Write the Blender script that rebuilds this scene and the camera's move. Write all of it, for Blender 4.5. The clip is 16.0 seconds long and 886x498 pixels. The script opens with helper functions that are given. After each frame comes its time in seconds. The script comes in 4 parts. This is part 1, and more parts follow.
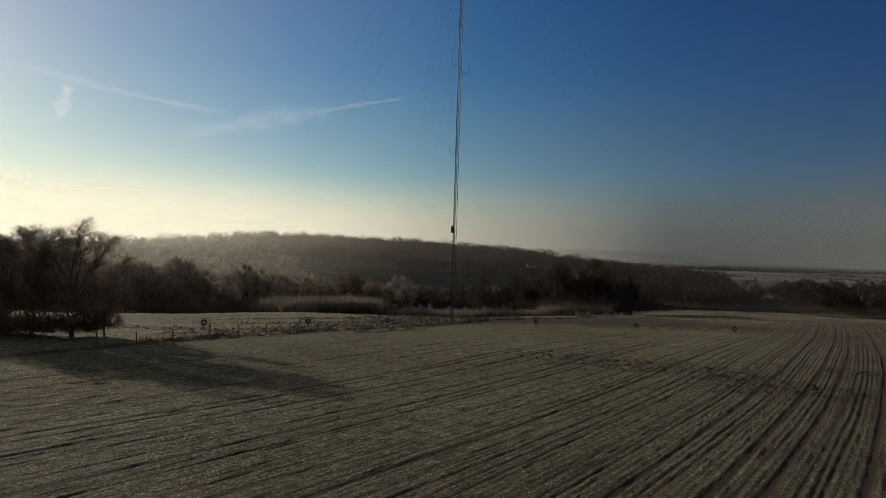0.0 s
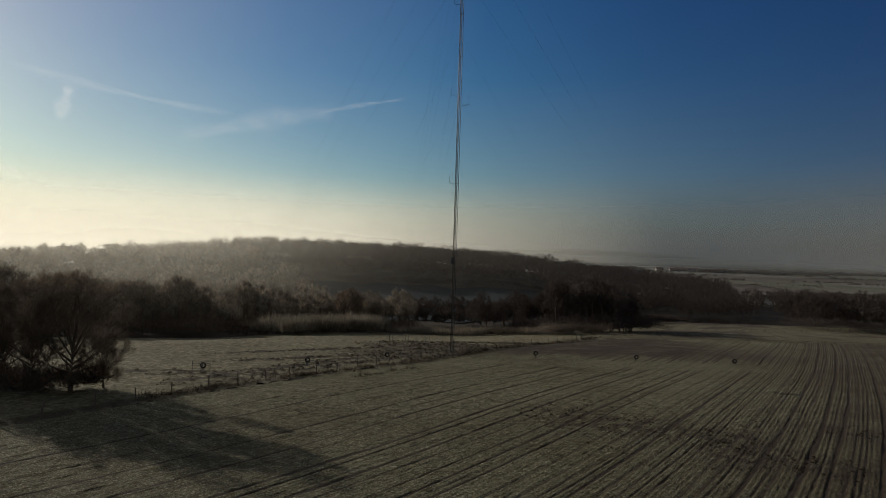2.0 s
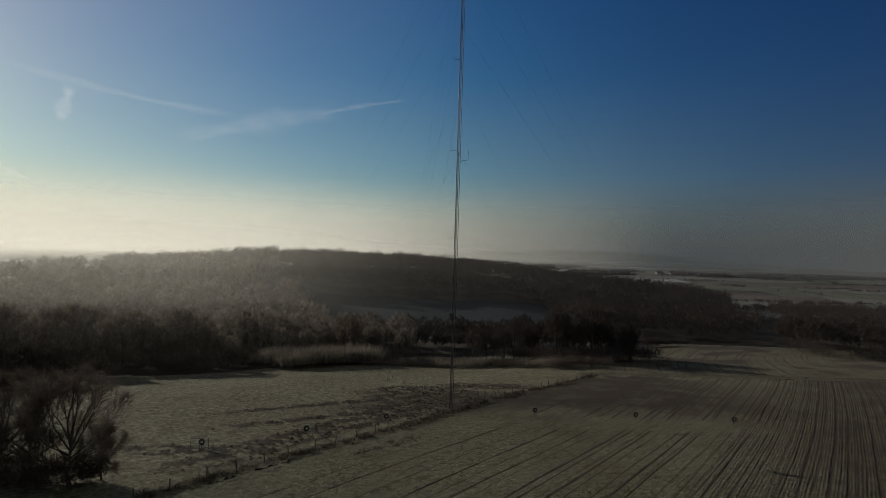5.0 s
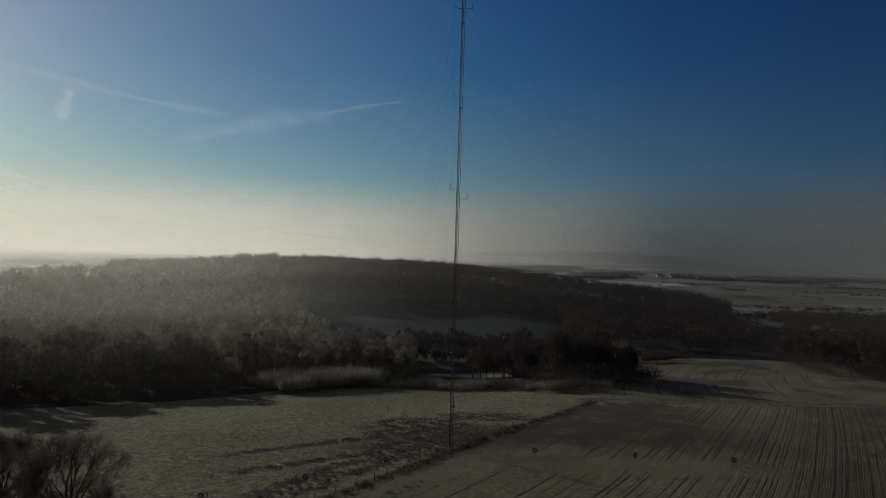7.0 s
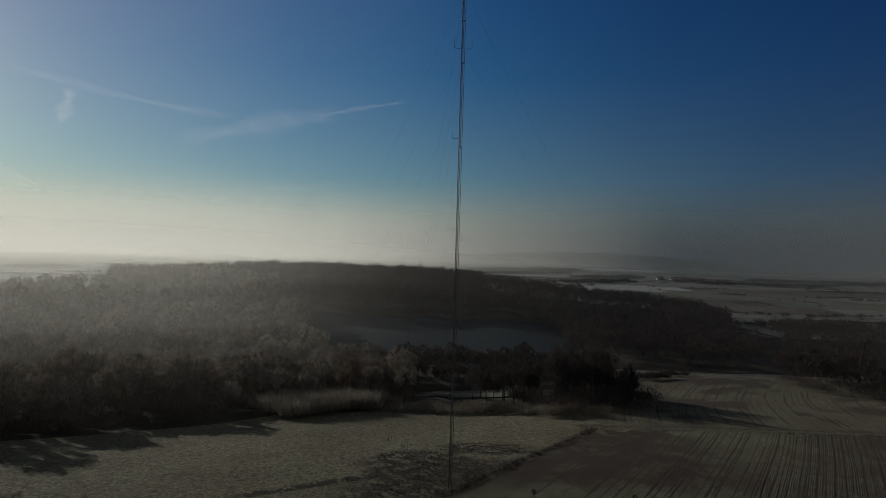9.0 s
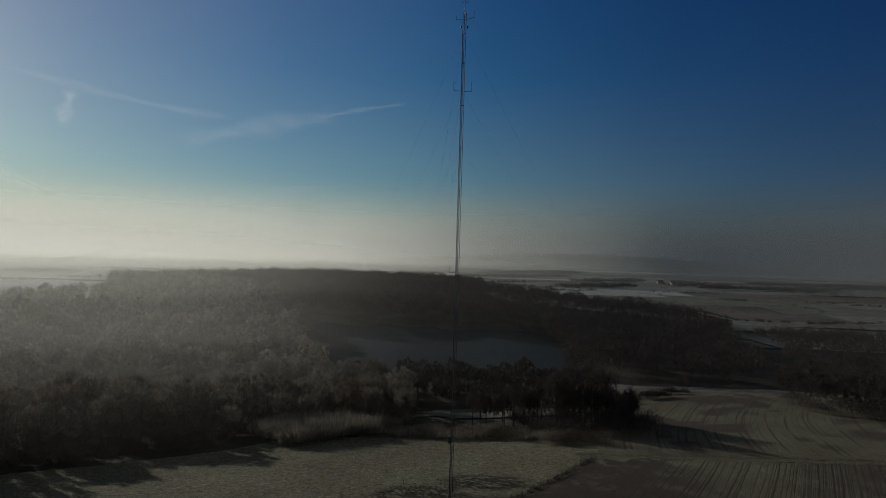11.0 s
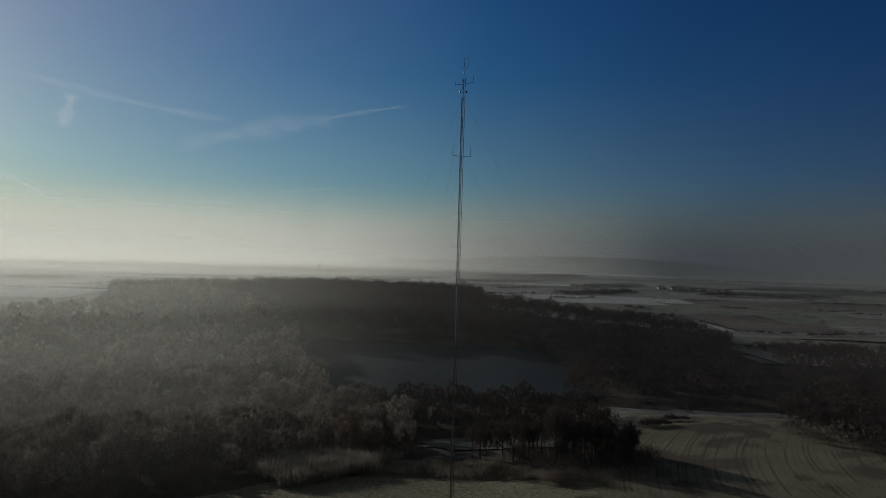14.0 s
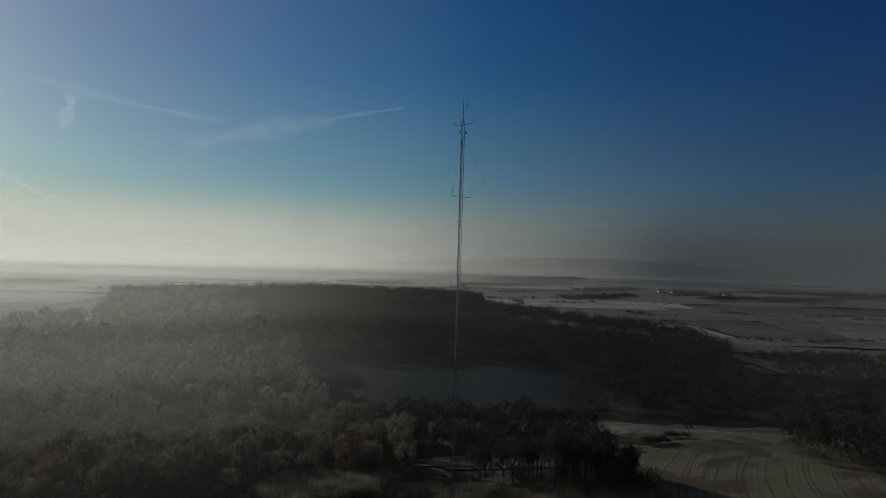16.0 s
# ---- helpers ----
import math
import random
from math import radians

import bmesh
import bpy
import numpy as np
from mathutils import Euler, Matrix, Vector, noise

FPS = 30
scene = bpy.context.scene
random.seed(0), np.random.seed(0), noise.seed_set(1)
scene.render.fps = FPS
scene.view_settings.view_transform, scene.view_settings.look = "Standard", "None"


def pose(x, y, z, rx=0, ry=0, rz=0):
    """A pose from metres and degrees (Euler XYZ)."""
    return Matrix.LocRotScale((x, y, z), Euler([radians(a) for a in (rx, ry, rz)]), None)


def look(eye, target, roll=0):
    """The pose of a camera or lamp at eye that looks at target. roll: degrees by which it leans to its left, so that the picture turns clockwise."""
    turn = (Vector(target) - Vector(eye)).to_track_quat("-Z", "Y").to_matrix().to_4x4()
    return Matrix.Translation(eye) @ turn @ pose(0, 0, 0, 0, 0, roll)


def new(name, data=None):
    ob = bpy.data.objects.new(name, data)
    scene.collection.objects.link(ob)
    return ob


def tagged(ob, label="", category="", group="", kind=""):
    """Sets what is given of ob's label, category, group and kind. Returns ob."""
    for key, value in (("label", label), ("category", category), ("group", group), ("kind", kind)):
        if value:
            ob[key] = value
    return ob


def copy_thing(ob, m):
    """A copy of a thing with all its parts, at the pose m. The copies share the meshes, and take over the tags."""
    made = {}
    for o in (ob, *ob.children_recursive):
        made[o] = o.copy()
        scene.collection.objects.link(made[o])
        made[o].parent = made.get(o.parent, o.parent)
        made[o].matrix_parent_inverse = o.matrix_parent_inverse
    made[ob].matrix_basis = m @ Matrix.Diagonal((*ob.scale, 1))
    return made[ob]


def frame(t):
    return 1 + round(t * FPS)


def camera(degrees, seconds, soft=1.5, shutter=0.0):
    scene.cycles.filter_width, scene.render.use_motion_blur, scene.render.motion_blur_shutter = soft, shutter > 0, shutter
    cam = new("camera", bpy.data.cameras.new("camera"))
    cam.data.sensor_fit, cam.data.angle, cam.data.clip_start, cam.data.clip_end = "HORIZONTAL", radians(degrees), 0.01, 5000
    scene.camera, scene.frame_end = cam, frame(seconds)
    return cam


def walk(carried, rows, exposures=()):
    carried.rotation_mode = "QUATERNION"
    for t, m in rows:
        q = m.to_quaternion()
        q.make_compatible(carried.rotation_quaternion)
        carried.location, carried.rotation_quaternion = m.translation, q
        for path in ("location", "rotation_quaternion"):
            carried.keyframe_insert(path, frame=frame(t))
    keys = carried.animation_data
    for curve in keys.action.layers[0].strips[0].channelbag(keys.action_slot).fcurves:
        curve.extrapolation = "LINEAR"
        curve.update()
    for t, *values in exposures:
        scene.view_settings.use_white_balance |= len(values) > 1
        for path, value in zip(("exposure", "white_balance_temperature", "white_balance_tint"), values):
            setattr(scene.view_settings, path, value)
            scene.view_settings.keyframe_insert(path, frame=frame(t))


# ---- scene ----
# ---------------------------------------------------------------- camera and its path: a drone climbing straight up
LENS = 71.5
PATH = [(0.0, 9.2), (0.5, 10.2), (1.0, 11.2), (1.5, 12.36), (2.5, 14.8), (3.5, 17.3), (4.2, 19.2), (6.5, 25.45), (7.0, 26.85),
        (8.0, 29.65), (9.0, 32.5), (11.5, 39.9), (12.5, 42.9), (13.5, 45.95), (14.5, 48.9), (16.0, 53.1)]
cam = camera(LENS, 16.0, 0.8)
walk(cam, [(t, pose(-0.022 * t, 0, z, 90.74 + 0.26 * max(0.0, (t - 8) / 8), -1.72, 0.24 * t / 16)) for t, z in PATH],
     [(0, 0.0, 6600, 10), (2, -0.18, 6450, 10), (4, -0.34, 6200, 10), (7, -0.64, 6000, 9), (9, -0.76, 5800, 9), (12, -0.78, 5750, 8), (16, -0.76, 5680, 8)])

# ---------------------------------------------------------------- light: low winter sun, hazy clear sky
SUN_EL, SUN_AZ = radians(15.8), radians(51)          # azimuth to the west of straight ahead
TO_SUN = Vector((-math.sin(SUN_AZ) * math.cos(SUN_EL), math.cos(SUN_AZ) * math.cos(SUN_EL), math.sin(SUN_EL)))
world = bpy.data.worlds.new("winter_sky")
scene.world = world
world.use_nodes = True
wn, wl = world.node_tree.nodes, world.node_tree.links
sky = wn.new("ShaderNodeTexSky")
sky.sky_type, sky.sun_disc = "NISHITA", False
sky.sun_elevation, sky.sun_rotation = SUN_EL, -SUN_AZ
sky.altitude, sky.air_density, sky.dust_density, sky.ozone_density = 100, 1.0, 0.5, 2.6
back = wn["Background"]
back.inputs["Strength"].default_value = 0.079


def wmath(op, a, b=None):
    n = wn.new("ShaderNodeMath")
    n.operation = op
    for sock, v in zip(n.inputs, (a, b)):
        if isinstance(v, bpy.types.NodeSocket):
            wl.new(v, sock)
        elif v is not None:
            sock.default_value = v
    return n.outputs[0]


def wramp(fac, *stops):
    r = wn.new("ShaderNodeValToRGB")
    e = r.color_ramp.elements
    while len(e) < len(stops):
        e.new(0.5)
    for k, (p, c) in enumerate(stops):
        e[k].position, e[k].color = p, (*c, 1)
    wl.new(fac, r.inputs["Fac"])
    return r.outputs["Color"]


def wmix(fac, a, b, how="MIX"):
    n = wn.new("ShaderNodeMix")
    n.data_type, n.blend_type = "RGBA", how
    for sock, v in ((n.inputs[0], fac), (n.inputs[6], a), (n.inputs[7], b)):
        if isinstance(v, bpy.types.NodeSocket):
            wl.new(v, sock)
        else:
            sock.default_value = v if isinstance(v, float) else (*v, 1)
    return n.outputs[2]


coords = wn.new("ShaderNodeTexCoord")
split = wn.new("ShaderNodeSeparateXYZ")
wl.new(coords.outputs["Generated"], split.inputs[0])
dot = wn.new("ShaderNodeVectorMath")
dot.operation = "DOT_PRODUCT"
wl.new(coords.outputs["Generated"], dot.inputs[0])
dot.inputs[1].default_value = TO_SUN
toward = wmath("MAXIMUM", dot.outputs["Value"], 0.0)
# deep blue away from the sun; a pale, slightly warm band of ground haze, brightest under the sun
rich = wn.new("ShaderNodeHueSaturation")
rich.inputs["Saturation"].default_value = 1.36
wl.new(sky.outputs["Color"], rich.inputs["Color"])
shade = wramp(toward, (0.0, (0.52, 0.42, 0.56)), (0.4, (0.62, 0.59, 0.67)), (0.7, (0.8, 0.86, 0.84)), (1.0, (0.91, 0.98, 0.96)))
height = wramp(split.outputs["Z"], (0.1, (0.9, 1.07, 1.02)), (0.2, (0.98, 1.02, 1.0)), (0.42, (1.18, 0.95, 1.03)))
blue = wmix(1.0, wmix(1.0, rich.outputs["Color"], shade, "MULTIPLY"), height, "MULTIPLY")
haze = wramp(toward, (0.0, (0.46, 0.6, 0.8)), (0.25, (0.68, 0.77, 1.1)), (0.55, (3.1, 3.05, 2.95)), (0.8, (6.2, 6.2, 5.75)), (0.95, (7.7, 7.5, 6.75)), (1.0, (8.5, 8.05, 7.15)))
low = wramp(split.outputs["Z"], (0.0, (1, 1, 1)), (0.02, (0.9, 0.9, 0.9)), (0.06, (0.48, 0.48, 0.48)), (0.13, (0.19, 0.19, 0.19)), (0.28, (0, 0, 0)))
veil = wramp(toward, (0.0, (0, 0, 0)), (0.62, (0.0, 0.0, 0.0)), (0.82, (0.09, 0.09, 0.09)), (1.0, (0.32, 0.32, 0.32)))
# overhead and opposite the low sun the hazy sky is pale
half = wmath("MULTIPLY_ADD", dot.outputs["Value"], 0.5)
half.node.inputs[2].default_value = 0.5
opposite = wramp(half, (0.0, (0.9, 0.9, 0.9)), (0.34, (0.85, 0.85, 0.85)), (0.52, (0, 0, 0)))
overhead = wramp(split.outputs["Z"], (0.45, (0, 0, 0)), (0.7, (0.8, 0.8, 0.8)), (1.0, (0.85, 0.85, 0.85)))
dome = wmix(overhead, wmix(veil, wmix(low, blue, haze), (5.1, 5.6, 5.6)), (1.2, 1.2, 1.2))
dome = wmix(opposite, dome, (2.3, 2.25, 2.2))
wl.new(dome, back.inputs["Color"])
lamp = bpy.data.lights.new("sun", "SUN")
lamp.energy, lamp.angle, lamp.color = 3.7, radians(0.6), (1.0, 0.91, 0.79)
sun = new("sun", lamp)
sun.matrix_world = look(TO_SUN * 100, (0, 0, 0))


# ---------------------------------------------------------------- materials
def material(name):
    m = bpy.data.materials.new(name)
    m.use_nodes = True
    nt = m.node_tree
    return m, nt, nt.nodes["Principled BSDF"], nt.nodes["Material Output"]


def node(nt, kind, **given):
    n = nt.nodes.new(kind)
    for k, v in given.items():
        n.inputs[k].default_value = v
    return n


def noise_of(nt, scale, detail=4.0, rough=0.6, stretch=None):
    co = nt.nodes.new("ShaderNodeTexCoord")
    n = node(nt, "ShaderNodeTexNoise", Scale=scale, Detail=detail, Roughness=rough)
    if stretch:
        mp = nt.nodes.new("ShaderNodeMapping")
        mp.inputs["Scale"].default_value = stretch
        nt.links.new(co.outputs["Object"], mp.inputs["Vector"])
        nt.links.new(mp.outputs["Vector"], n.inputs["Vector"])
    else:
        nt.links.new(co.outputs["Object"], n.inputs["Vector"])
    return n.outputs["Fac"]


def ramp(nt, fac, *stops):
    r = nt.nodes.new("ShaderNodeValToRGB")
    e = r.color_ramp.elements
    while len(e) < len(stops):
        e.new(0.5)
    for i, (p, c) in enumerate(stops):
        e[i].position, e[i].color = p, (*c, 1) if len(c) == 3 else c
    nt.links.new(fac, r.inputs["Fac"])
    return r.outputs["Color"]


def mix(nt, fac, a, b, how="MIX"):
    m = nt.nodes.new("ShaderNodeMix")
    m.data_type, m.blend_type = "RGBA", how
    for sock, v in ((m.inputs[0], fac), (m.inputs[6], a), (m.inputs[7], b)):
        if isinstance(v, bpy.types.NodeSocket):
            nt.links.new(v, sock)
        else:
            sock.default_value = v if isinstance(v, (int, float)) else (*v, 1)
    return m.outputs[2]


def bump(nt, bsdf, height, strength, distance):
    b = node(nt, "ShaderNodeBump", Strength=strength, Distance=distance)
    nt.links.new(height, b.inputs["Height"])
    nt.links.new(b.outputs["Normal"], bsdf.inputs["Normal"])


def layer(nt, name):
    a = nt.nodes.new("ShaderNodeAttribute")
    a.attribute_name = name
    return a.outputs["Fac"]


def two_tone(name, dark, light, coarse, fine, rough=0.9, relief=0.5, depth=0.05, metal=0.0):
    """A surface that varies at two scales, between two colours."""
    m, nt, b, _ = material(name)
    c1 = ramp(nt, noise_of(nt, coarse, 5), (0.3, dark), (0.7, light))
    c2 = ramp(nt, noise_of(nt, fine, 6, 0.7), (0.3, (0.45, 0.45, 0.45)), (0.7, (1.25, 1.25, 1.25)))
    nt.links.new(mix(nt, 1.0, c1, c2, "MULTIPLY"), b.inputs["Base Color"])
    b.inputs["Roughness"].default_value, b.inputs["Metallic"].default_value = rough, metal
    b.inputs["Specular IOR Level"].default_value = 0.5 if metal else 0.15
    bump(nt, b, noise_of(nt, fine * 1.5, 5), relief, depth)
    return m


def twig_material(name, dark, light, through_light=0.35, uneven=1.0):
    """Thin twigs: light passes between and through them, and each clump has its own shade."""
    m, nt, b, out = material(name)
    info = nt.nodes.new("ShaderNodeNewGeometry")
    ob = nt.nodes.new("ShaderNodeObjectInfo")
    c1 = ramp(nt, info.outputs["Random Per Island"], (0.0, dark), (1.0, light))
    c2 = ramp(nt, noise_of(nt, 0.1, 3), (0.36, (1 - 0.58 * uneven, 1 - 0.6 * uneven, 1 - 0.63 * uneven)), (0.64, (1 + 0.35 * uneven, 1 + 0.35 * uneven, 1 + 0.32 * uneven)))
    c3 = ramp(nt, ob.outputs["Random"], (0.0, (0.75, 0.72, 0.7)), (1.0, (1.2, 1.2, 1.2)))
    col = mix(nt, 1.0, mix(nt, 1.0, c1, c2, "MULTIPLY"), c3, "MULTIPLY")
    nt.links.new(col, b.inputs["Base Color"])
    b.inputs["Roughness"].default_value = 0.9
    b.inputs["Specular IOR Level"].default_value = 0.1
    tl = nt.nodes.new("ShaderNodeBsdfTranslucent")
    nt.links.new(col, tl.inputs["Color"])
    ms = nt.nodes.new("ShaderNodeMixShader")
    ms.inputs["Fac"].default_value = through_light
    nt.links.new(b.outputs["BSDF"], ms.inputs[1])
    nt.links.new(tl.outputs["BSDF"], ms.inputs[2])
    nt.links.new(ms.outputs["Shader"], out.inputs["Surface"])
    return m


def field_material():
    """Winter cereal in drill rows: soil, small green plants, hoar frost, bare wheel tracks and darker damp patches."""
    m, nt, b, _ = material("frosted_winter_cereal")
    soil = ramp(nt, noise_of(nt, 6, 6, 0.7), (0.3, (0.11, 0.08, 0.05)), (0.7, (0.22, 0.165, 0.11)))
    crop = ramp(nt, noise_of(nt, 9, 6, 0.75), (0.36, (0.045, 0.055, 0.022)), (0.5, (0.2, 0.21, 0.14)), (0.62, (0.54, 0.555, 0.49)))
    cover = ramp(nt, noise_of(nt, 7, 5, 0.75), (0.42, (0.1, 0.1, 0.1)), (0.52, (1, 1, 1)))
    wide = ramp(nt, noise_of(nt, 0.05, 5, 0.6), (0.3, (0.58, 0.53, 0.4)), (0.7, (0.9, 0.9, 0.78)))
    clod = ramp(nt, noise_of(nt, 1.7, 7, 0.8), (0.38, (0.6, 0.58, 0.54)), (0.6, (1.5, 1.49, 1.45)))
    track = ramp(nt, noise_of(nt, 5, 5, 0.7), (0.3, (0.03, 0.021, 0.014)), (0.7, (0.07, 0.05, 0.034)))
    col = mix(nt, cover, soil, crop)
    col = mix(nt, 1.0, mix(nt, 1.0, col, wide, "MULTIPLY"), clod, "MULTIPLY")
    col = mix(nt, layer(nt, "bare"), col, track)
    nt.links.new(col, b.inputs["Base Color"])
    b.inputs["Roughness"].default_value = 0.9
    b.inputs["Specular IOR Level"].default_value = 0.1
    b.inputs["Sheen Weight"].default_value, b.inputs["Sheen Roughness"].default_value = 0.05, 0.5
    b.inputs["Sheen Tint"].default_value = (1.0, 0.93, 0.8, 1)
    bump(nt, b, noise_of(nt, 5, 8, 0.8), 1.0, 0.2)
    return m


def pasture_material():
    m, nt, b, _ = material("frosted_rough_pasture")
    grass = ramp(nt, noise_of(nt, 2.2, 7, 0.75), (0.3, (0.085, 0.075, 0.043)), (0.5, (0.19, 0.178, 0.12)), (0.68, (0.385, 0.37, 0.315)))
    dead = ramp(nt, noise_of(nt, 3, 6, 0.7), (0.3, (0.02, 0.016, 0.012)), (0.7, (0.08, 0.064, 0.042)))
    wide = ramp(nt, noise_of(nt, 0.06, 5, 0.6), (0.3, (0.8, 0.75, 0.65)), (0.7, (1.1, 1.1, 1.0)))
    mott = ramp(nt, noise_of(nt, 0.9, 7, 0.75), (0.36, (0.55, 0.53, 0.48)), (0.62, (1.15, 1.14, 1.08)))
    col = mix(nt, layer(nt, "bare"), mix(nt, 1.0, grass, mott, "MULTIPLY"), dead)
    nt.links.new(mix(nt, 1.0, col, wide, "MULTIPLY"), b.inputs["Base Color"])
    b.inputs["Roughness"].default_value = 0.95
    b.inputs["Specular IOR Level"].default_value = 0.1
    b.inputs["Sheen Weight"].default_value, b.inputs["Sheen Roughness"].default_value = 0.05, 0.5
    b.inputs["Sheen Tint"].default_value = (1.0, 0.93, 0.8, 1)
    bump(nt, b, noise_of(nt, 2.5, 7, 0.8), 1.0, 0.3)
    return m


FIELD = field_material()
PASTURE = pasture_material()
FLOOR = two_tone("woodland_litter_and_rough_grass", (0.035, 0.028, 0.02), (0.09, 0.075, 0.05), 0.05, 1.2, depth=0.2)
FROST_FIELD = two_tone("frosted_far_field", (0.12, 0.12, 0.08), (0.21, 0.2, 0.145), 0.03, 0.6, depth=0.1)
# Frosted meadow; the hill's shade is put into its dark colour.
SHADE_MEADOW = two_tone("frosted_meadow_with_shade", (0.017, 0.025, 0.027), (0.025, 0.035, 0.037), 0.02, 0.5, depth=0.1)
PALE_FIELD = two_tone("pale_sunward_field", (0.32, 0.31, 0.275), (0.44, 0.425, 0.38), 0.012, 0.15, depth=0.1)
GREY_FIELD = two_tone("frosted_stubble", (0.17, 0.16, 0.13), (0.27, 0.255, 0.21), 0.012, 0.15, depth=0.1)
BROWN_FIELD = two_tone("frosted_plough_land", (0.09, 0.072, 0.055), (0.18, 0.15, 0.12), 0.012, 0.15, depth=0.1)
BARK = two_tone("dark_winter_bark", (0.065, 0.052, 0.04), (0.17, 0.135, 0.1), 1.5, 14, depth=0.03)
TWIG = twig_material("bare_brown_twigs", (0.085, 0.068, 0.054), (0.22, 0.178, 0.14), 0.25)
BROWN_TWIG = twig_material("brown_lightly_frosted_twigs", (0.105, 0.08, 0.06), (0.32, 0.25, 0.19), 0.2)
FROST_TWIG = twig_material("hoar_frosted_twigs", (0.11, 0.09, 0.07), (0.48, 0.425, 0.345), 0.2)
DARK_TWIG = twig_material("dark_woodland_twigs", (0.062, 0.05, 0.043), (0.1, 0.08, 0.068), 0.2, 0.4)
CONIFER = twig_material("dark_spruce_needles", (0.02, 0.03, 0.02), (0.1, 0.12, 0.09), 0.15)
SEEDLING = twig_material("frosted_seedling_leaves", (0.06, 0.07, 0.03), (0.48, 0.47, 0.38), 0.3)
DRY_GRASS = twig_material("dry_frosted_grass", (0.14, 0.12, 0.09), (0.36, 0.325, 0.26), 0.25)
DARK_GRASS = twig_material("dark_dead_weeds", (0.035, 0.029, 0.021), (0.105, 0.086, 0.06), 0.2)
STEEL = two_tone("galvanised_steel", (0.06, 0.063, 0.068), (0.13, 0.133, 0.138), 0.8, 25, rough=0.5, relief=0.1, depth=0.004, metal=0.4)
PALE_STEEL = two_tone("bright_coax_sheath", (0.3, 0.3, 0.3), (0.42, 0.42, 0.42), 0.8, 25, rough=0.3, relief=0.03, depth=0.002, metal=1.0)
WIRE = two_tone("dull_guy_wire", (0.06, 0.06, 0.065), (0.12, 0.12, 0.12), 0.8, 25, rough=0.7)
WOOD = two_tone("weathered_fence_wood", (0.09, 0.075, 0.06), (0.22, 0.19, 0.15), 3, 30, depth=0.01)
RUBBER = two_tone("black_tyre_rubber", (0.015, 0.015, 0.015), (0.035, 0.034, 0.033), 5, 40, rough=0.7, depth=0.01)
WALL_WHITE = two_tone("white_render", (0.28, 0.265, 0.24), (0.45, 0.43, 0.39), 0.4, 4, depth=0.01)
ROOF_RED = two_tone("red_brown_roof_tiles", (0.12, 0.06, 0.045), (0.22, 0.11, 0.08), 0.4, 4, depth=0.03)
DARK_PANE = two_tone("dark_window_pane", (0.03, 0.035, 0.04), (0.06, 0.065, 0.07), 0.4, 4, rough=0.15, relief=0.02)


def haze_material(name, thick, tint):
    """A thin sheet for haze and vapour, thinned by its layer: it scatters sun and sky, and lets the rest through."""
    m, nt, b, out = material(name)
    nt.nodes.remove(b)
    fac = ramp(nt, noise_of(nt, 0.004, 3, 0.5, (1, 1, 5)), (0.2, (0.9, 0.9, 0.9)), (0.8, (1, 1, 1)))
    den = mix(nt, 1.0, layer(nt, "mist_amount"), fac, "MULTIPLY")
    amount = nt.nodes.new("ShaderNodeMath")
    amount.operation = "MULTIPLY"
    amount.inputs[1].default_value = thick
    nt.links.new(den, amount.inputs[0])
    tr = nt.nodes.new("ShaderNodeBsdfTransparent")
    tl = node(nt, "ShaderNodeBsdfTranslucent", Color=(*tint, 1))
    df = node(nt, "ShaderNodeBsdfDiffuse", Color=(*tint, 1))
    add = nt.nodes.new("ShaderNodeMixShader")
    add.inputs["Fac"].default_value = 0.12
    nt.links.new(tl.outputs["BSDF"], add.inputs[1])
    nt.links.new(df.outputs["BSDF"], add.inputs[2])
    ms = nt.nodes.new("ShaderNodeMixShader")
    nt.links.new(amount.outputs["Value"], ms.inputs["Fac"])
    nt.links.new(tr.outputs["BSDF"], ms.inputs[1])
    nt.links.new(add.outputs["Shader"], ms.inputs[2])
    nt.links.new(ms.outputs["Shader"], out.inputs["Surface"])
    return m


# ---------------------------------------------------------------- mesh helpers
def mesh_of(name, verts, faces, mat, smooth=False):
    me = bpy.data.meshes.new(name)
    me.from_pydata([tuple(v) for v in verts], [], [tuple(f) for f in faces])
    if mat:
        me.materials.append(mat)
    if smooth:
        me.polygons.foreach_set("use_smooth", [True] * len(me.polygons))
    me.update()
    return me


def big_mesh(name, verts, faces, mat, smooth=False, sides=4):
    """A large mesh straight from arrays: every face has the same number of sides."""
    verts, faces = np.asarray(verts, np.float32), np.asarray(faces, np.int32)
    me = bpy.data.meshes.new(name)
    me.vertices.add(len(verts))
    me.vertices.foreach_set("co", verts.ravel())
    me.loops.add(faces.size)
    me.loops.foreach_set("vertex_index", faces.ravel())
    me.polygons.add(len(faces))
    me.polygons.foreach_set("loop_start", np.arange(0, faces.size, sides, dtype=np.int32))
    if smooth:
        me.polygons.foreach_set("use_smooth", np.ones(len(faces), bool))
    if mat:
        me.materials.append(mat)
    me.update(calc_edges=True)
    return me


def grid_faces(n, m):
    i = np.arange(n - 1)[:, None] * m + np.arange(m - 1)[None, :]
    return np.stack([i, i + m, i + m + 1, i + 1], -1).reshape(-1, 4)


def add_layer(me, name, values):
    at = me.attributes.new(name, "FLOAT", "POINT")
    at.data.foreach_set("value", np.asarray(values, np.float32).ravel())


def part(name, data, parent, label=""):
    ob = new(name, data)
    ob.parent = parent
    return tagged(ob, label)


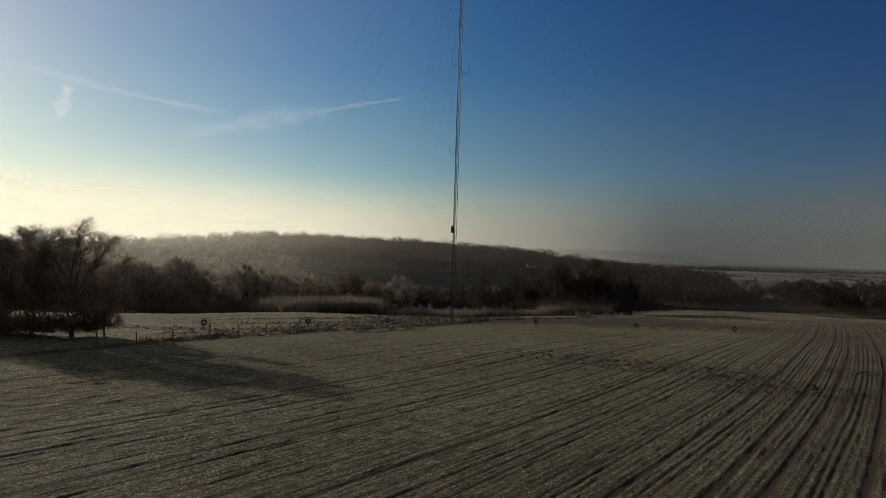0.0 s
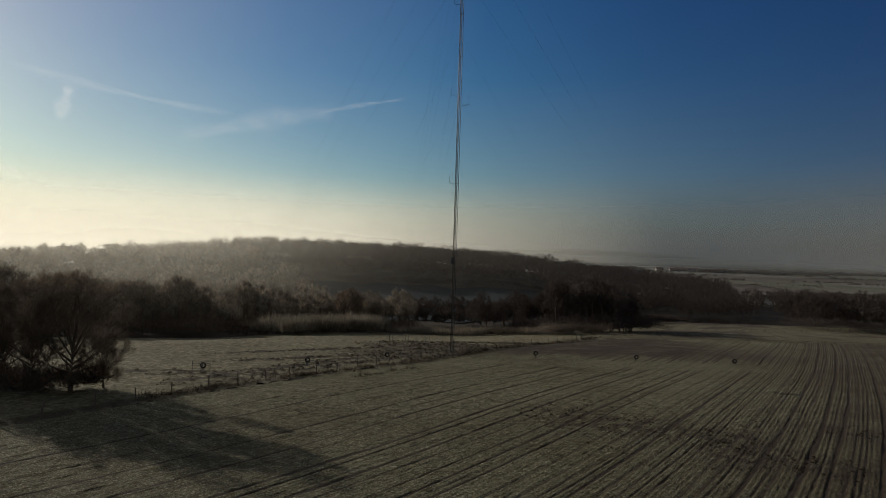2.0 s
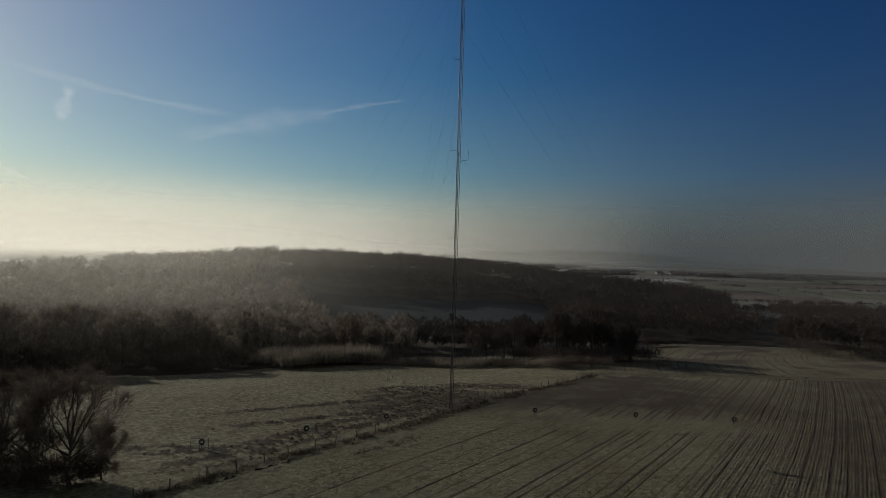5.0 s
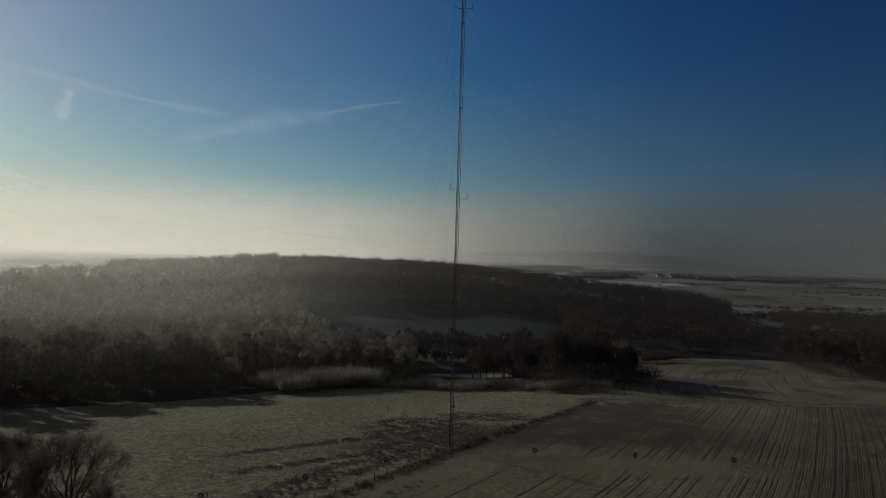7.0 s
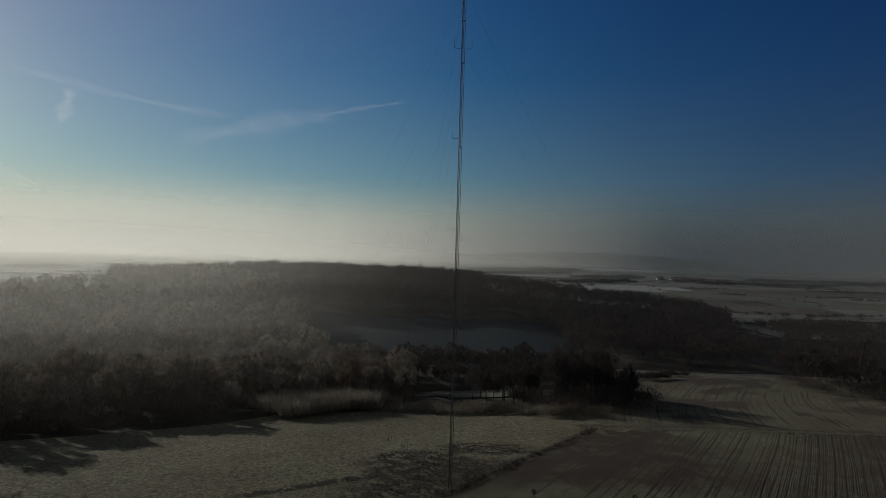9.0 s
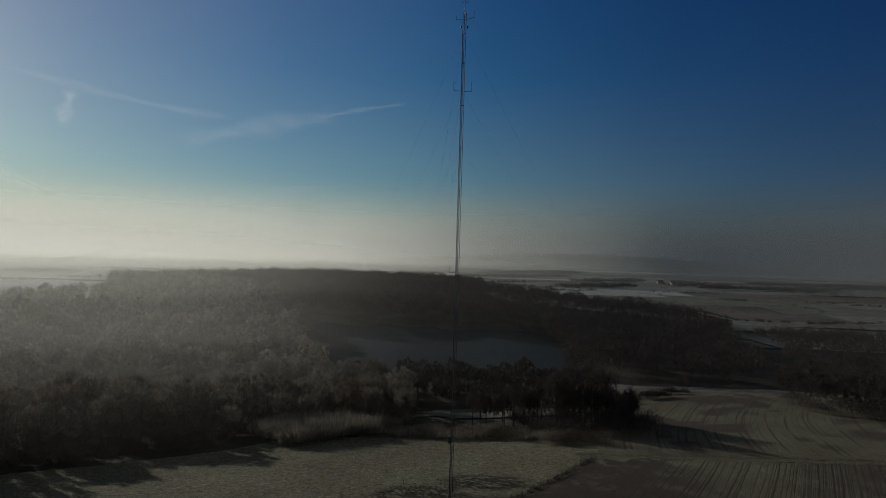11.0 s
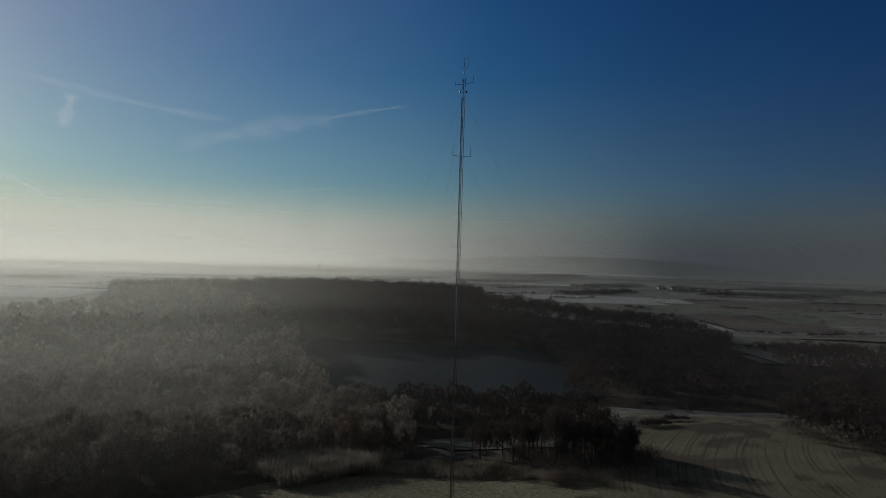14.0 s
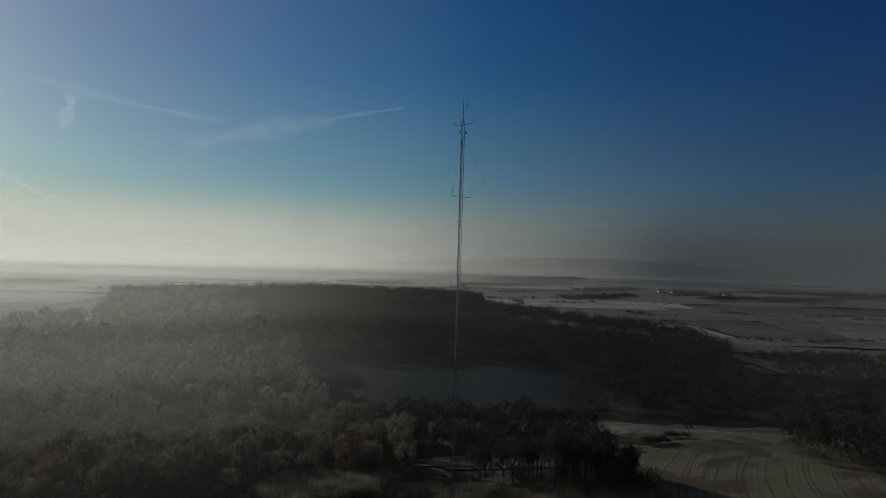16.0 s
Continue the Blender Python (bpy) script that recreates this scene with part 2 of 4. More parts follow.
def tube(points, radii, sides=6, cap=True):
    """Vertices and faces of a round bar along some points."""
    verts, faces = [], []
    pts = [Vector(p) for p in points]
    for i, p in enumerate(pts):
        d = (pts[min(i + 1, len(pts) - 1)] - pts[max(i - 1, 0)]).normalized()
        side = d.cross(Vector((0, 0, 1)) if abs(d.z) < 0.95 else Vector((1, 0, 0))).normalized()
        up = side.cross(d)
        for k in range(sides):
            a = 2 * math.pi * k / sides
            verts.append(p + (side * math.cos(a) + up * math.sin(a)) * radii[i])
    for i in range(len(pts) - 1):
        for k in range(sides):
            a, b = i * sides + k, i * sides + (k + 1) % sides
            faces.append((a, b, b + sides, a + sides))
    if cap:
        faces.append(tuple(reversed(range(sides))))
        faces.append(tuple(range((len(pts) - 1) * sides, len(pts) * sides)))
    return verts, faces


class Build:
    """Gathers bars, boxes and triangles into one mesh."""
    def __init__(self):
        self.v, self.f = [], []

    def add(self, vf):
        n = len(self.v)
        self.v += vf[0]
        self.f += [tuple(i + n for i in f) for f in vf[1]]
        return self

    def bar(self, points, r, sides=6):
        return self.add(tube(points, [r] * len(points) if isinstance(r, (int, float)) else r, sides))

    def box(self, c, s, turn=0.0):
        c, (sx, sy, sz) = Vector(c), s
        q = Matrix.Rotation(turn, 3, "Z")
        v = [c + q @ Vector((x * sx / 2, y * sy / 2, z * sz / 2)) for x in (-1, 1) for y in (-1, 1) for z in (-1, 1)]
        return self.add((v, [(0, 1, 3, 2), (4, 6, 7, 5), (0, 4, 5, 1), (2, 3, 7, 6), (0, 2, 6, 4), (1, 5, 7, 3)]))

    def mesh(self, name, mat, smooth=False):
        return mesh_of(name, self.v, self.f, mat, smooth)


# ---------------------------------------------------------------- lie of the land
def sm(a, b, x):
    s = np.clip((np.asarray(x, float) - a) / (b - a), 0, 1)
    return s * s * (3 - 2 * s)


def ripple(x, y, size, height):
    return height * (np.sin(x / size + 1.3 * np.sin(y / size * 0.7)) * np.cos(y / size * 0.9 + 0.8 * np.sin(x / size * 0.6)))


def land(x, y):
    """Height of the ground: a field falling gently to the mast, a valley behind it, a wooded hill, and a wide plain."""
    x, y = np.asarray(x, float), np.asarray(y, float)
    near = 2.6 - 0.9 * sm(0, 50, y) - 1.7 * sm(45, 90, y) - 2.4 * sm(85, 140, y)
    right = sm(35, 85, x)
    drop = (9.6 * sm(125, 235, y)) * (1 - right) + right * (3.6 * sm(130, 200, y) + 7.4 * sm(195, 275, y))
    plain = 12.0 * sm(480, 1000, y)
    sx = np.where(x < -110, 175.0, 225.0)
    hill = 26 * np.exp(-((x + 110) / sx) ** 2 - ((y - 500) / np.where(y < 500, 140.0, 120.0)) ** 2)
    back_hill = 17.5 * np.exp(-((x + 170) / 258) ** 4 - ((y - 680) / 95) ** 2) * sm(-0.65, -0.53, x / np.maximum(y, 60)) * sm(0.14, 0.06, x / np.maximum(y, 60))
    spur = 3.2 * np.exp(-((x - 95) / 70) ** 2 - ((y - 505) / 60) ** 2)
    west = 10 * np.exp(-((x + 265) / 120) ** 2 - ((y - 330) / 120) ** 2) + 2.6 * np.exp(-((x + 250) / 90) ** 2 - ((y - 420) / 60) ** 2)
    far = 95 * np.exp(-((x - 1000) / 1300) ** 2 - ((y - 4300) / 500) ** 2) * sm(2500, 3600, y)
    drop = drop + 1.8 * sm(95, 140, y) * sm(40, 0, x) + 1.6 * sm(-20, -55, x) * sm(75, 112, y)
    return near - drop + plain + hill + back_hill + spur + west + far + ripple(x, y, 37, 0.15) * sm(20, 120, np.hypot(x, y))


def land_z(x, y):
    return float(land(x, y))


ROW = radians(34.3)                                  # heading of the drill rows and the fence
SR, CR = math.sin(ROW), math.cos(ROW)
FENCE_U = -46.6


def row_bend(y):
    return np.where(y < 52, 1.3 - ((y - 52) / 28) ** 2 * sm(-10, 20, y), 1.3 - ((y - 52) / 45) ** 2)


def row_x(u, y):
    """x of the drill row with offset u, at y."""
    return (u + row_bend(y) + y * SR) / CR


def inside(poly, x, y):
    """Which points lie in a polygon."""
    x, y = np.asarray(x, float), np.asarray(y, float)
    r = np.zeros(x.shape, bool)
    for (x0, y0), (x1, y1) in zip(poly, poly[1:] + poly[:1]):
        r ^= ((y0 > y) != (y1 > y)) & (x < (x1 - x0) * (y - y0) / (y1 - y0 + 1e-9) + x0)
    return r


# ---------------------------------------------------------------- ground, one sheet to the horizon
def ground_sheet():
    def axis(far, near, step, grow):
        a, s = [0.0], step
        while a[-1] < far:
            a.append(a[-1] + s)
            if a[-1] > near:
                s *= grow
        return a
    xs = axis(4900, 150, 3, 1.035)
    xs = np.array([-v for v in xs[:0:-1]] + xs)
    ys = axis(4900, 450, 3, 1.035)
    ys = np.array([-v for v in axis(400, 30, 6, 1.2)[:0:-1]] + ys)
    X, Y = np.meshgrid(xs, ys)
    Z = land(X, Y) - 0.35
    v = np.stack([X, Y, Z], -1).reshape(-1, 3)
    return tagged(new("ground", big_mesh("ground", v, grid_faces(len(ys), len(xs))[:, ::-1], FLOOR, True)),
                  "rough winter ground under woods and fields", "ground", kind="structure")


ground_sheet()


def drape(name, x0, x1, y0, y1, step, lift, mat, label, keep=None, category="field", lumps=0.0, bare=None):
    """A patch of land cover laid over the ground."""
    xs, ys = np.arange(x0, x1 + step / 2, step), np.arange(y0, y1 + step / 2, step)
    X, Y = np.meshgrid(xs, ys)
    Z = land(X, Y) + lift
    if lumps:
        Z = Z + lumps * (ripple(X, Y, 0.9, 0.5) + ripple(X + 31, Y - 17, 0.37, 0.35) + ripple(X, Y, 4.0, 0.8)) + np.random.default_rng(42).normal(0, 0.5 * lumps, X.shape)
    f = grid_faces(len(ys), len(xs))[:, ::-1]
    if keep is not None:
        k = keep(X, Y).ravel()
        f = f[k[f].all(1)]
    used, f = np.unique(f, return_inverse=True)
    v = np.stack([X, Y, Z], -1).reshape(-1, 3)[used]
    me = big_mesh(name, v, f.reshape(-1, 4), mat, True)
    if bare is not None:
        add_layer(me, "bare", bare(v[:, 0], v[:, 1]))
    return tagged(new(name, me), label, category, kind="structure")


def soft_noise(x, y, size):
    """Smooth, uneven noise from sums of waves, 0 to 1."""
    x, y = np.asarray(x) / size, np.asarray(y) / size
    s = (np.sin(x * 1.7 + 2 * np.sin(y * 0.9)) + np.sin(y * 2.1 + 1.7 * np.sin(x * 1.3 + 1)) + np.sin((x + y) * 3.7 + 2 * np.sin(x * 2.9 - y))
         + 0.7 * np.sin((x - y) * 6.1 + 2 * np.sin(y * 4.7)))
    return np.clip(0.5 + s / 6, 0, 1)


# wheel tracks and drill lines: offset across the rows, half width
TRACKS = [(0.2, .2), (-.75, .08), (-1.05, .07), (-1.45, .07), (-2.25, .2), (-3.6, .22), (-2.9, .07), (-4.85, .08), (-5.2, .07), (-5.9, .2),
          (-7.1, .08), (-7.45, .08), (-8.1, .08), (-9.5, .1), (-10.0, .07), (-10.6, .1), (-11.4, .1), (-12.5, .2), (-13.1, .09), (-13.5, .08),
          (-14.4, .1), (-15.6, .08), (-17.6, .13), (-18.0, .07), (-18.8, .18), (-19.9, .1), (-21.7, .09), (-22.8, .17), (-23.4, .08), (-24.7, .11),
          (-25.5, .17), (-27.9, .08), (-29.1, .12), (-30.6, .08), (-32.2, .13), (-35.0, .08), (-38.1, .13), (-41.0, .07), (1.2, .08), (1.6, .07),
          (2.6, .18), (4.4, .18), (3.4, .07), (6.0, .09), (8.0, .2), (9.8, .2)]


def strip_gap(x, y):
    """The unploughed strip along the right-hand anchors, where the tracks stop."""
    mid = 80.5 + 0.03 * x
    return sm(4.2, 3.0, np.abs(y - mid)) * sm(2, 7, x) * sm(47, 42, x)


def weedy(x, y):
    """Rough weedy patches in the crop, in a line across the rows."""
    a = sum(np.exp(-((x - px) / rx) ** 2 - ((y - py) / ry) ** 2) for px, py, rx, ry in ((10.5, 47, 3.0, 4.0), (14.5, 44.5, 3.5, 3.0), (19.5, 41.5, 3.0, 3.5), (18.5, 37, 2.2, 2.0), (23.5, 36, 2.4, 1.8), (30, 45, 2, 2)))
    return np.clip(a, 0, 1) * sm(0.3, 0.55, soft_noise(x * 1.3, y * 1.3, 1.0))


def big_field():
    us = np.concatenate([np.arange(FENCE_U, 10.001, 0.075), np.arange(11, 70, 1.5)])
    ys = np.concatenate([np.arange(-30, 12, 3.0), np.arange(12, 60, 0.5), np.arange(60, 130.2, 1.2)])
    U, Y = np.meshgrid(us, ys)
    X = row_x(U, Y)
    wob = 0.05 * np.sin(Y * 0.21 + U * 3.1) + 0.03 * np.sin(Y * 0.53 + U * 5.3)
    track = np.zeros_like(U)
    for u0, half in TRACKS:
        track = np.maximum(track, sm(0.62 * half + 0.065, 0.62 * half - 0.02, np.abs(U + wob - u0)) * (1.0 if half > 0.1 else 0.65) * (0.75 + 0.25 * soft_noise(U * 3 + u0 * 7, Y, 4.5)))
    track = track * (1 - strip_gap(X, Y)) * sm(131, 128, Y)
    drill = 0.5 + 0.5 * np.cos((U + 0.3 * wob) * 2 * math.pi / 0.3)
    drill = np.where(U < 10.01, drill, 0.5)
    damp = weedy(X, Y)
    trod = sm(0.5, 0.8, soft_noise(X, Y, 5) + 0.2) * np.exp(-((U - FENCE_U - 9) / 11) ** 2) * sm(74, 98, Y)
    trod = np.maximum(trod, (0.55 + 0.45 * sm(0.25, 0.55, soft_noise(X, Y, 3.1))) * sm(84, 97, Y + 3 * soft_noise(X, Y, 2.3)) * sm(127, 122, Y) * sm(62, 36, X))
    Z = land(X, Y) - 0.026 * track + 0.02 * drill * (1 - track) + 0.02 * soft_noise(X, Y, 1.1)
    Z = Z + np.random.default_rng(41).normal(0, 0.012, Z.shape) * np.where(U < 10.01, 1 - 0.6 * track, 0)
    v = np.stack([X, Y, Z], -1).reshape(-1, 3)
    me = big_mesh("field", v, grid_faces(len(ys), len(us))[:, ::-1], FIELD, True)
    # Besides tracks and soil, darkening to the right puts the light's falloff into colour.
    add_layer(me, "bare", np.clip(track + (0.3 + 0.15 * sm(-20, -5, U)) * (1 - drill) + 0.6 * damp + 0.9 * trod + (0.42 * sm(-18, 2, U) + 0.12 * sm(50, 85, Y) * sm(-40, -8, U)) * (0.5 + soft_noise(X, Y, 3.3)), 0, 1))
    return tagged(new("field", me), "frosted winter cereal field in drill rows with wheel tracks", "field", kind="structure")


big_field()


def is_pasture(X, Y):
    u = X * CR - Y * SR
    edge = np.interp(X, [-140, -100, -80, -62, -49, -36, -12, 5, 20, 33], [62, 92, 112, 126, 137, 148, 149, 149, 145, 137])
    return (u < FENCE_U + 1.6) & (Y < edge) & (Y > 20)


def pasture_bare(x, y):
    """Dark matted weeds along the fence and in trampled patches."""
    u = x * CR - y * SR - FENCE_U                     # 0 at the fence, falling into the pasture
    along = x * SR + y * CR
    fray = soft_noise(x, y, 1.3)
    a = sm(0.34, 0.46, fray) * sm(1.5, 0.7, np.abs(u + 4.0 - 1.6 * np.sin(along * 0.09)) / 2.6) * sm(52, 60, y) * sm(100, 92, y)
    b = sm(0.3, 0.42, soft_noise(x * 0.6, y * 1.6, 1.5)) * sm(1.2, 0.7, np.hypot((x - 8.5) / 8.5, (y - 111.5) / 6))
    h = (0.45 + 0.55 * sm(0.25, 0.5, fray)) * sm(-17, -9, u) * sm(78, 88, y) * sm(106, 99, y)
    c = sm(0.3, 0.45, fray) * sm(1.25, 0.7, np.hypot((x + 4) / 8.5, (y - 101.5 - 0.3 * x) / 8))
    d = sm(0.22, 0.4, fray) * sm(1.3, 0.8, np.abs(y - 89 - 0.62 * (x + 14)) / 1.1) * sm(-31, -24, x) * sm(3, -3, x)
    g = sm(0.32, 0.46, fray) * sm(1.3, 0.8, np.abs(y - 80 - 0.72 * (x + 15)) / 1.2) * sm(-30, -22, x) * sm(3, -3, x)
    e = sm(0.42, 0.52, fray) * sm(1.2, 0.6, np.hypot((x + 25) / 9, (y - 62) / 2.2))
    return np.clip(a + b + c + d + e + g + h + sm(1.6, 0.2, np.abs(u)) * 0.8, 0, 1)


drape("pasture", -140, 40, 20, 151, 0.45, 0.0, PASTURE, "frosted rough pasture with dark trampled weed patches", is_pasture, "pasture", 0.07, pasture_bare)


WEST_WOOD = [(-81, 112), (-75, 126), (-68, 138), (-50, 150), (-20, 164), (-6, 178), (-6, 214), (-30, 236), (-46, 250), (-66, 312), (-88, 378), (-150, 430), (-330, 430), (-330, 100), (-160, 76), (-98, 93)]
WOOD_FRINGE = [(-80, 110), (-66, 126), (-42, 147), (-13, 152), (-8, 176), (-20, 166), (-50, 158), (-72, 146), (-92, 132), (-110, 112), (-94, 98)]
HILL_WOOD = [(-150, 430), (-88, 378), (62, 378), (62, 300), (50, 256), (138, 256), (160, 330), (205, 440), (214, 535), (150, 556), (36, 545), (38, 640), (42, 745), (-80, 760), (-400, 745), (-318, 575), (-246, 436)]
COPSE = [(-34, 238), (-6, 210), (52, 206), (58, 244), (20, 254), (-40, 252)]
EAST_WOOD = [(108, 202), (124, 178), (150, 165), (225, 158), (262, 270), (205, 310), (150, 262), (128, 234)]
REED_BED = [(-46, 152), (-34, 138), (-14, 151), (-14, 160), (-40, 164)]

# ---------------------------------------------------------------- fields behind the pasture and on the plain
def back_field():
    """The next field, with drill lines that curve round the slope."""
    us, ys = np.arange(-30, 125, 0.2), np.concatenate([np.arange(132.2, 180, 1.2), np.arange(180, 240, 1.8)])
    U, Y = np.meshgrid(us, ys)
    s = Y - 133
    X = 36 + U + 0.2 * s + 0.0036 * s * s
    f = grid_faces(len(ys), len(us))[:, ::-1]
    k = ((X > 34 + s * 0.14) & (X < 190)).ravel()
    f = f[k[f].all(1)]
    wob = 0.25 * np.sin(Y * 0.11 + U * 0.6)
    track = np.zeros_like(U)
    for u0 in (4, 5.6, 12, 17.5, 19.2, 24, 27, 33, 34.6, 41, 46.5, 52, 53.6, 60, 67, 74, 75.6, 84, 96):
        track = np.maximum(track, sm(0.36, 0.1, np.abs(U + wob - u0)))
    for k in range(48):
        track = np.maximum(track, 0.6 * sm(0.24, 0.06, np.abs(U + wob * 0.6 - 2.3 * k - 0.7 * math.sin(5.1 * k))))
    track *= sm(134, 140, Y) * (0.35 + 0.65 * sm(0.25, 0.5, soft_noise(X, Y, 19)))
    Z = land(X, Y) + 0.02 - 0.03 * track + 0.05 * soft_noise(X, Y, 1.9)
    me = big_mesh("back_field", np.stack([X, Y, Z], -1).reshape(-1, 3), f, FIELD, True)
    add_layer(me, "bare", np.clip(0.5 * track + 0.45 + 0.5 * sm(0.5, 0.8, soft_noise(X, Y, 17)), 0, 1))
    return tagged(new("back_field", me), "frosted field with curving drill lines behind the mast field", "field", kind="structure")


back_field()
drape("valley_meadow", -100, 78, 238, 378, 1.5, 0.05, SHADE_MEADOW, "frosted meadow below the hill wood, shade put into its dark blue-green colour",
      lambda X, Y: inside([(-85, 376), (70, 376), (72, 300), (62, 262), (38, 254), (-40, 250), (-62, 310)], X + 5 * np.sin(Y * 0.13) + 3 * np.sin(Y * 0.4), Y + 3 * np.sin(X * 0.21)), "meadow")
drape("clearing", -10, 54, 178, 214, 1.0, 0.05, FROST_FIELD, "frosted grassy clearing behind the valley trees", lambda X, Y: inside([(-6, 190), (4, 184), (20, 185), (46, 186), (48, 199), (25, 207), (2, 205), (-7, 199)], X + 2 * np.sin(Y), Y), "meadow")
drape("valley_field", 50, 150, 222, 258, 2.0, 0.04, GREY_FIELD, "frosted stubble field at the foot of the wood", lambda X, Y: (Y < 256 - 0.02 * X + 2 * np.sin(X * 0.2)) & (Y > 238 - 0.25 * (120 - np.minimum(X, 120)) * (X < 120)), "field")
drape("field_margin", 29, 190, 129.6, 134.4, 0.6, 0.03, PASTURE, "frosted grass margin and track between two fields", None, "meadow", 0.08, lambda x, y: 0.45 + 0.4 * sm(1.2, 0.3, np.abs(y - 132.8)))
drape("weed_strip", -20, 36, 132, 168, 1.0, -0.16, PASTURE, "rough frosted weeds beyond the pasture", lambda X, Y: Y > 136 - 0.1 * X, "meadow", 0.1, lambda x, y: 0.4 + 0 * x)


def far_fields():
    """Patchwork of the plain, in strips that run across the view."""
    rng = random.Random(5)
    y = 380.0
    dimmer_mats = [GREY_FIELD, BROWN_FIELD, FROST_FIELD, GREY_FIELD, BROWN_FIELD, FROST_FIELD]
    while y < 2700:
        deep = y * rng.uniform(0.07, 0.16)
        x, lean = -1.1 * y, rng.uniform(-0.05, 0.05)
        while x < 1.2 * y:
            wide = y * rng.uniform(0.18, 0.5)
            sk, lift = rng.uniform(-0.15, 0.15), rng.uniform(0.12, 0.5)
            # Paler colours left, darker right: the light's falloff put into the fields.
            m = rng.choice([PALE_FIELD, PALE_FIELD, GREY_FIELD, FROST_FIELD] if x + wide / 2 < 0.34 * y else dimmer_mats)
            step = 9 if y < 800 else 40
            n = max(3, int(wide / step)), max(3, int(deep / step))
            S, T = np.meshgrid(np.linspace(0, 1, n[0]), np.linspace(0, 1, n[1]))
            X0 = x + wide * S
            X, Y = x + (wide - 1.5) * S + sk * deep * T, y + 1.14 * deep * T + lean * X0 + 0.03 * wide * np.sin(S * 3 + y)
            Z = land(X, Y) + lift
            free = ~(inside(HILL_WOOD, X, Y) | inside(WEST_WOOD, X, Y) | inside(EAST_WOOD, X, Y) | ((Y < 470) & (X < 150))).ravel()
            f = grid_faces(n[1], n[0])[:, ::-1]
            f = f[free[f].all(1)]
            x += wide
            if not len(f):
                continue
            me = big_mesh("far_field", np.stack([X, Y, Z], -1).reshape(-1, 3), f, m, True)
            kind = {PALE_FIELD: "pale field on the plain, its colour lightened for the sunward side", GREY_FIELD: "frosted grey stubble field on the plain",
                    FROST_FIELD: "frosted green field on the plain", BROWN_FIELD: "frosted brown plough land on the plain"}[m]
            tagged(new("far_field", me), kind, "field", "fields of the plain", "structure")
        y += deep


far_fields()

# ---------------------------------------------------------------- woods
def twigs(rng, n, centre, size, length, width, up=0.4, inner=0.55):
    """Thin pointed twigs or stalks that stand out of an uneven, rounded clump."""
    d = rng.normal(size=(n, 3))
    d[:, 2] = np.abs(d[:, 2]) * 0.9 - 0.25
    d /= np.linalg.norm(d, axis=1)[:, None]
    bumps = 1 + 0.18 * np.sin(d[:, 0] * 7 + d[:, 1] * 5) + 0.14 * np.sin(d[:, 2] * 9 - d[:, 0] * 6)
    r = rng.uniform(inner, 1.0, n) ** 0.6 * bumps
    p = np.asarray(centre) + d * r[:, None] * np.asarray(size)
    w = d + rng.normal(size=(n, 3)) * 0.45
    w[:, 2] += up
    s = np.cross(w, rng.normal(size=(n, 3)))
    w /= np.linalg.norm(w, axis=1)[:, None]
    s /= np.linalg.norm(s, axis=1)[:, None]
    le = length * rng.uniform(0.6, 1.3, n)[:, None]
    wd = width * rng.uniform(0.6, 1.3, n)[:, None]
    v = np.stack([p - s * wd, p + s * wd, p + w * le], 1).reshape(-1, 3)
    return v, np.arange(3 * n).reshape(-1, 3)


def brush(rng, n, centre, size, length, width):
    """Fine ascending twigs that end on an uneven, rounded outline, like the head of a brush."""
    d = rng.normal(size=(n, 3))
    d[:, 2] = np.abs(d[:, 2]) - 0.45
    d /= np.linalg.norm(d, axis=1)[:, None]
    ph = rng.uniform(0, 6.28, 2)
    r = rng.uniform(0.45, 1.0, n) ** 0.5 * (1 + 0.14 * np.sin(d[:, 0] * 6 + ph[0]) + 0.14 * np.sin(d[:, 1] * 7 + d[:, 2] * 4 + ph[1]))
    tip = np.asarray(centre) + d * r[:, None] * np.asarray(size)
    w = d * (0.9, 0.9, 0.5) + rng.normal(size=(n, 3)) * 0.25 + (0, 0, 0.6)
    w /= np.linalg.norm(w, axis=1)[:, None]
    s = np.cross(w, rng.normal(size=(n, 3)))
    s /= np.linalg.norm(s, axis=1)[:, None]
    le = length * rng.uniform(0.6, 1.4, n)[:, None]
    wd = width * rng.uniform(0.6, 1.4, n)[:, None]
    base = tip - w * le
    return np.stack([base - s * wd, base + s * wd, tip], 1).reshape(-1, 3)


def crown_arrays(seed, height, n, slim=1.0, blade=0.0045, length=0.09):
    """A broad-leaved crown in winter: a round, uneven dome made of many small heads of fine twigs."""
    rng = np.random.default_rng(seed)
    vs, heads = [], 20
    for k in range(heads):
        up = 1.0 - 1.45 * (k + 0.5) / heads + rng.uniform(-0.06, 0.06)
        a, ring = 2.4 * k + rng.uniform(-0.4, 0.4), math.sqrt(max(0.05, 1 - up * up))
        reach = rng.uniform(0.75, 1.15)
        c = (0.25 * height * slim * ring * reach * math.cos(a), 0.25 * height * slim * ring * reach * math.sin(a), height * (0.6 + 0.27 * up * reach))
        size = height * np.array([0.115 * slim, 0.115 * slim, 0.12]) * rng.uniform(0.7, 1.25)
        vs.append(brush(rng, n // heads, c, size, height * length, height * blade))
    v = np.concatenate(vs)
    return v, np.arange(len(v)).reshape(-1, 3)


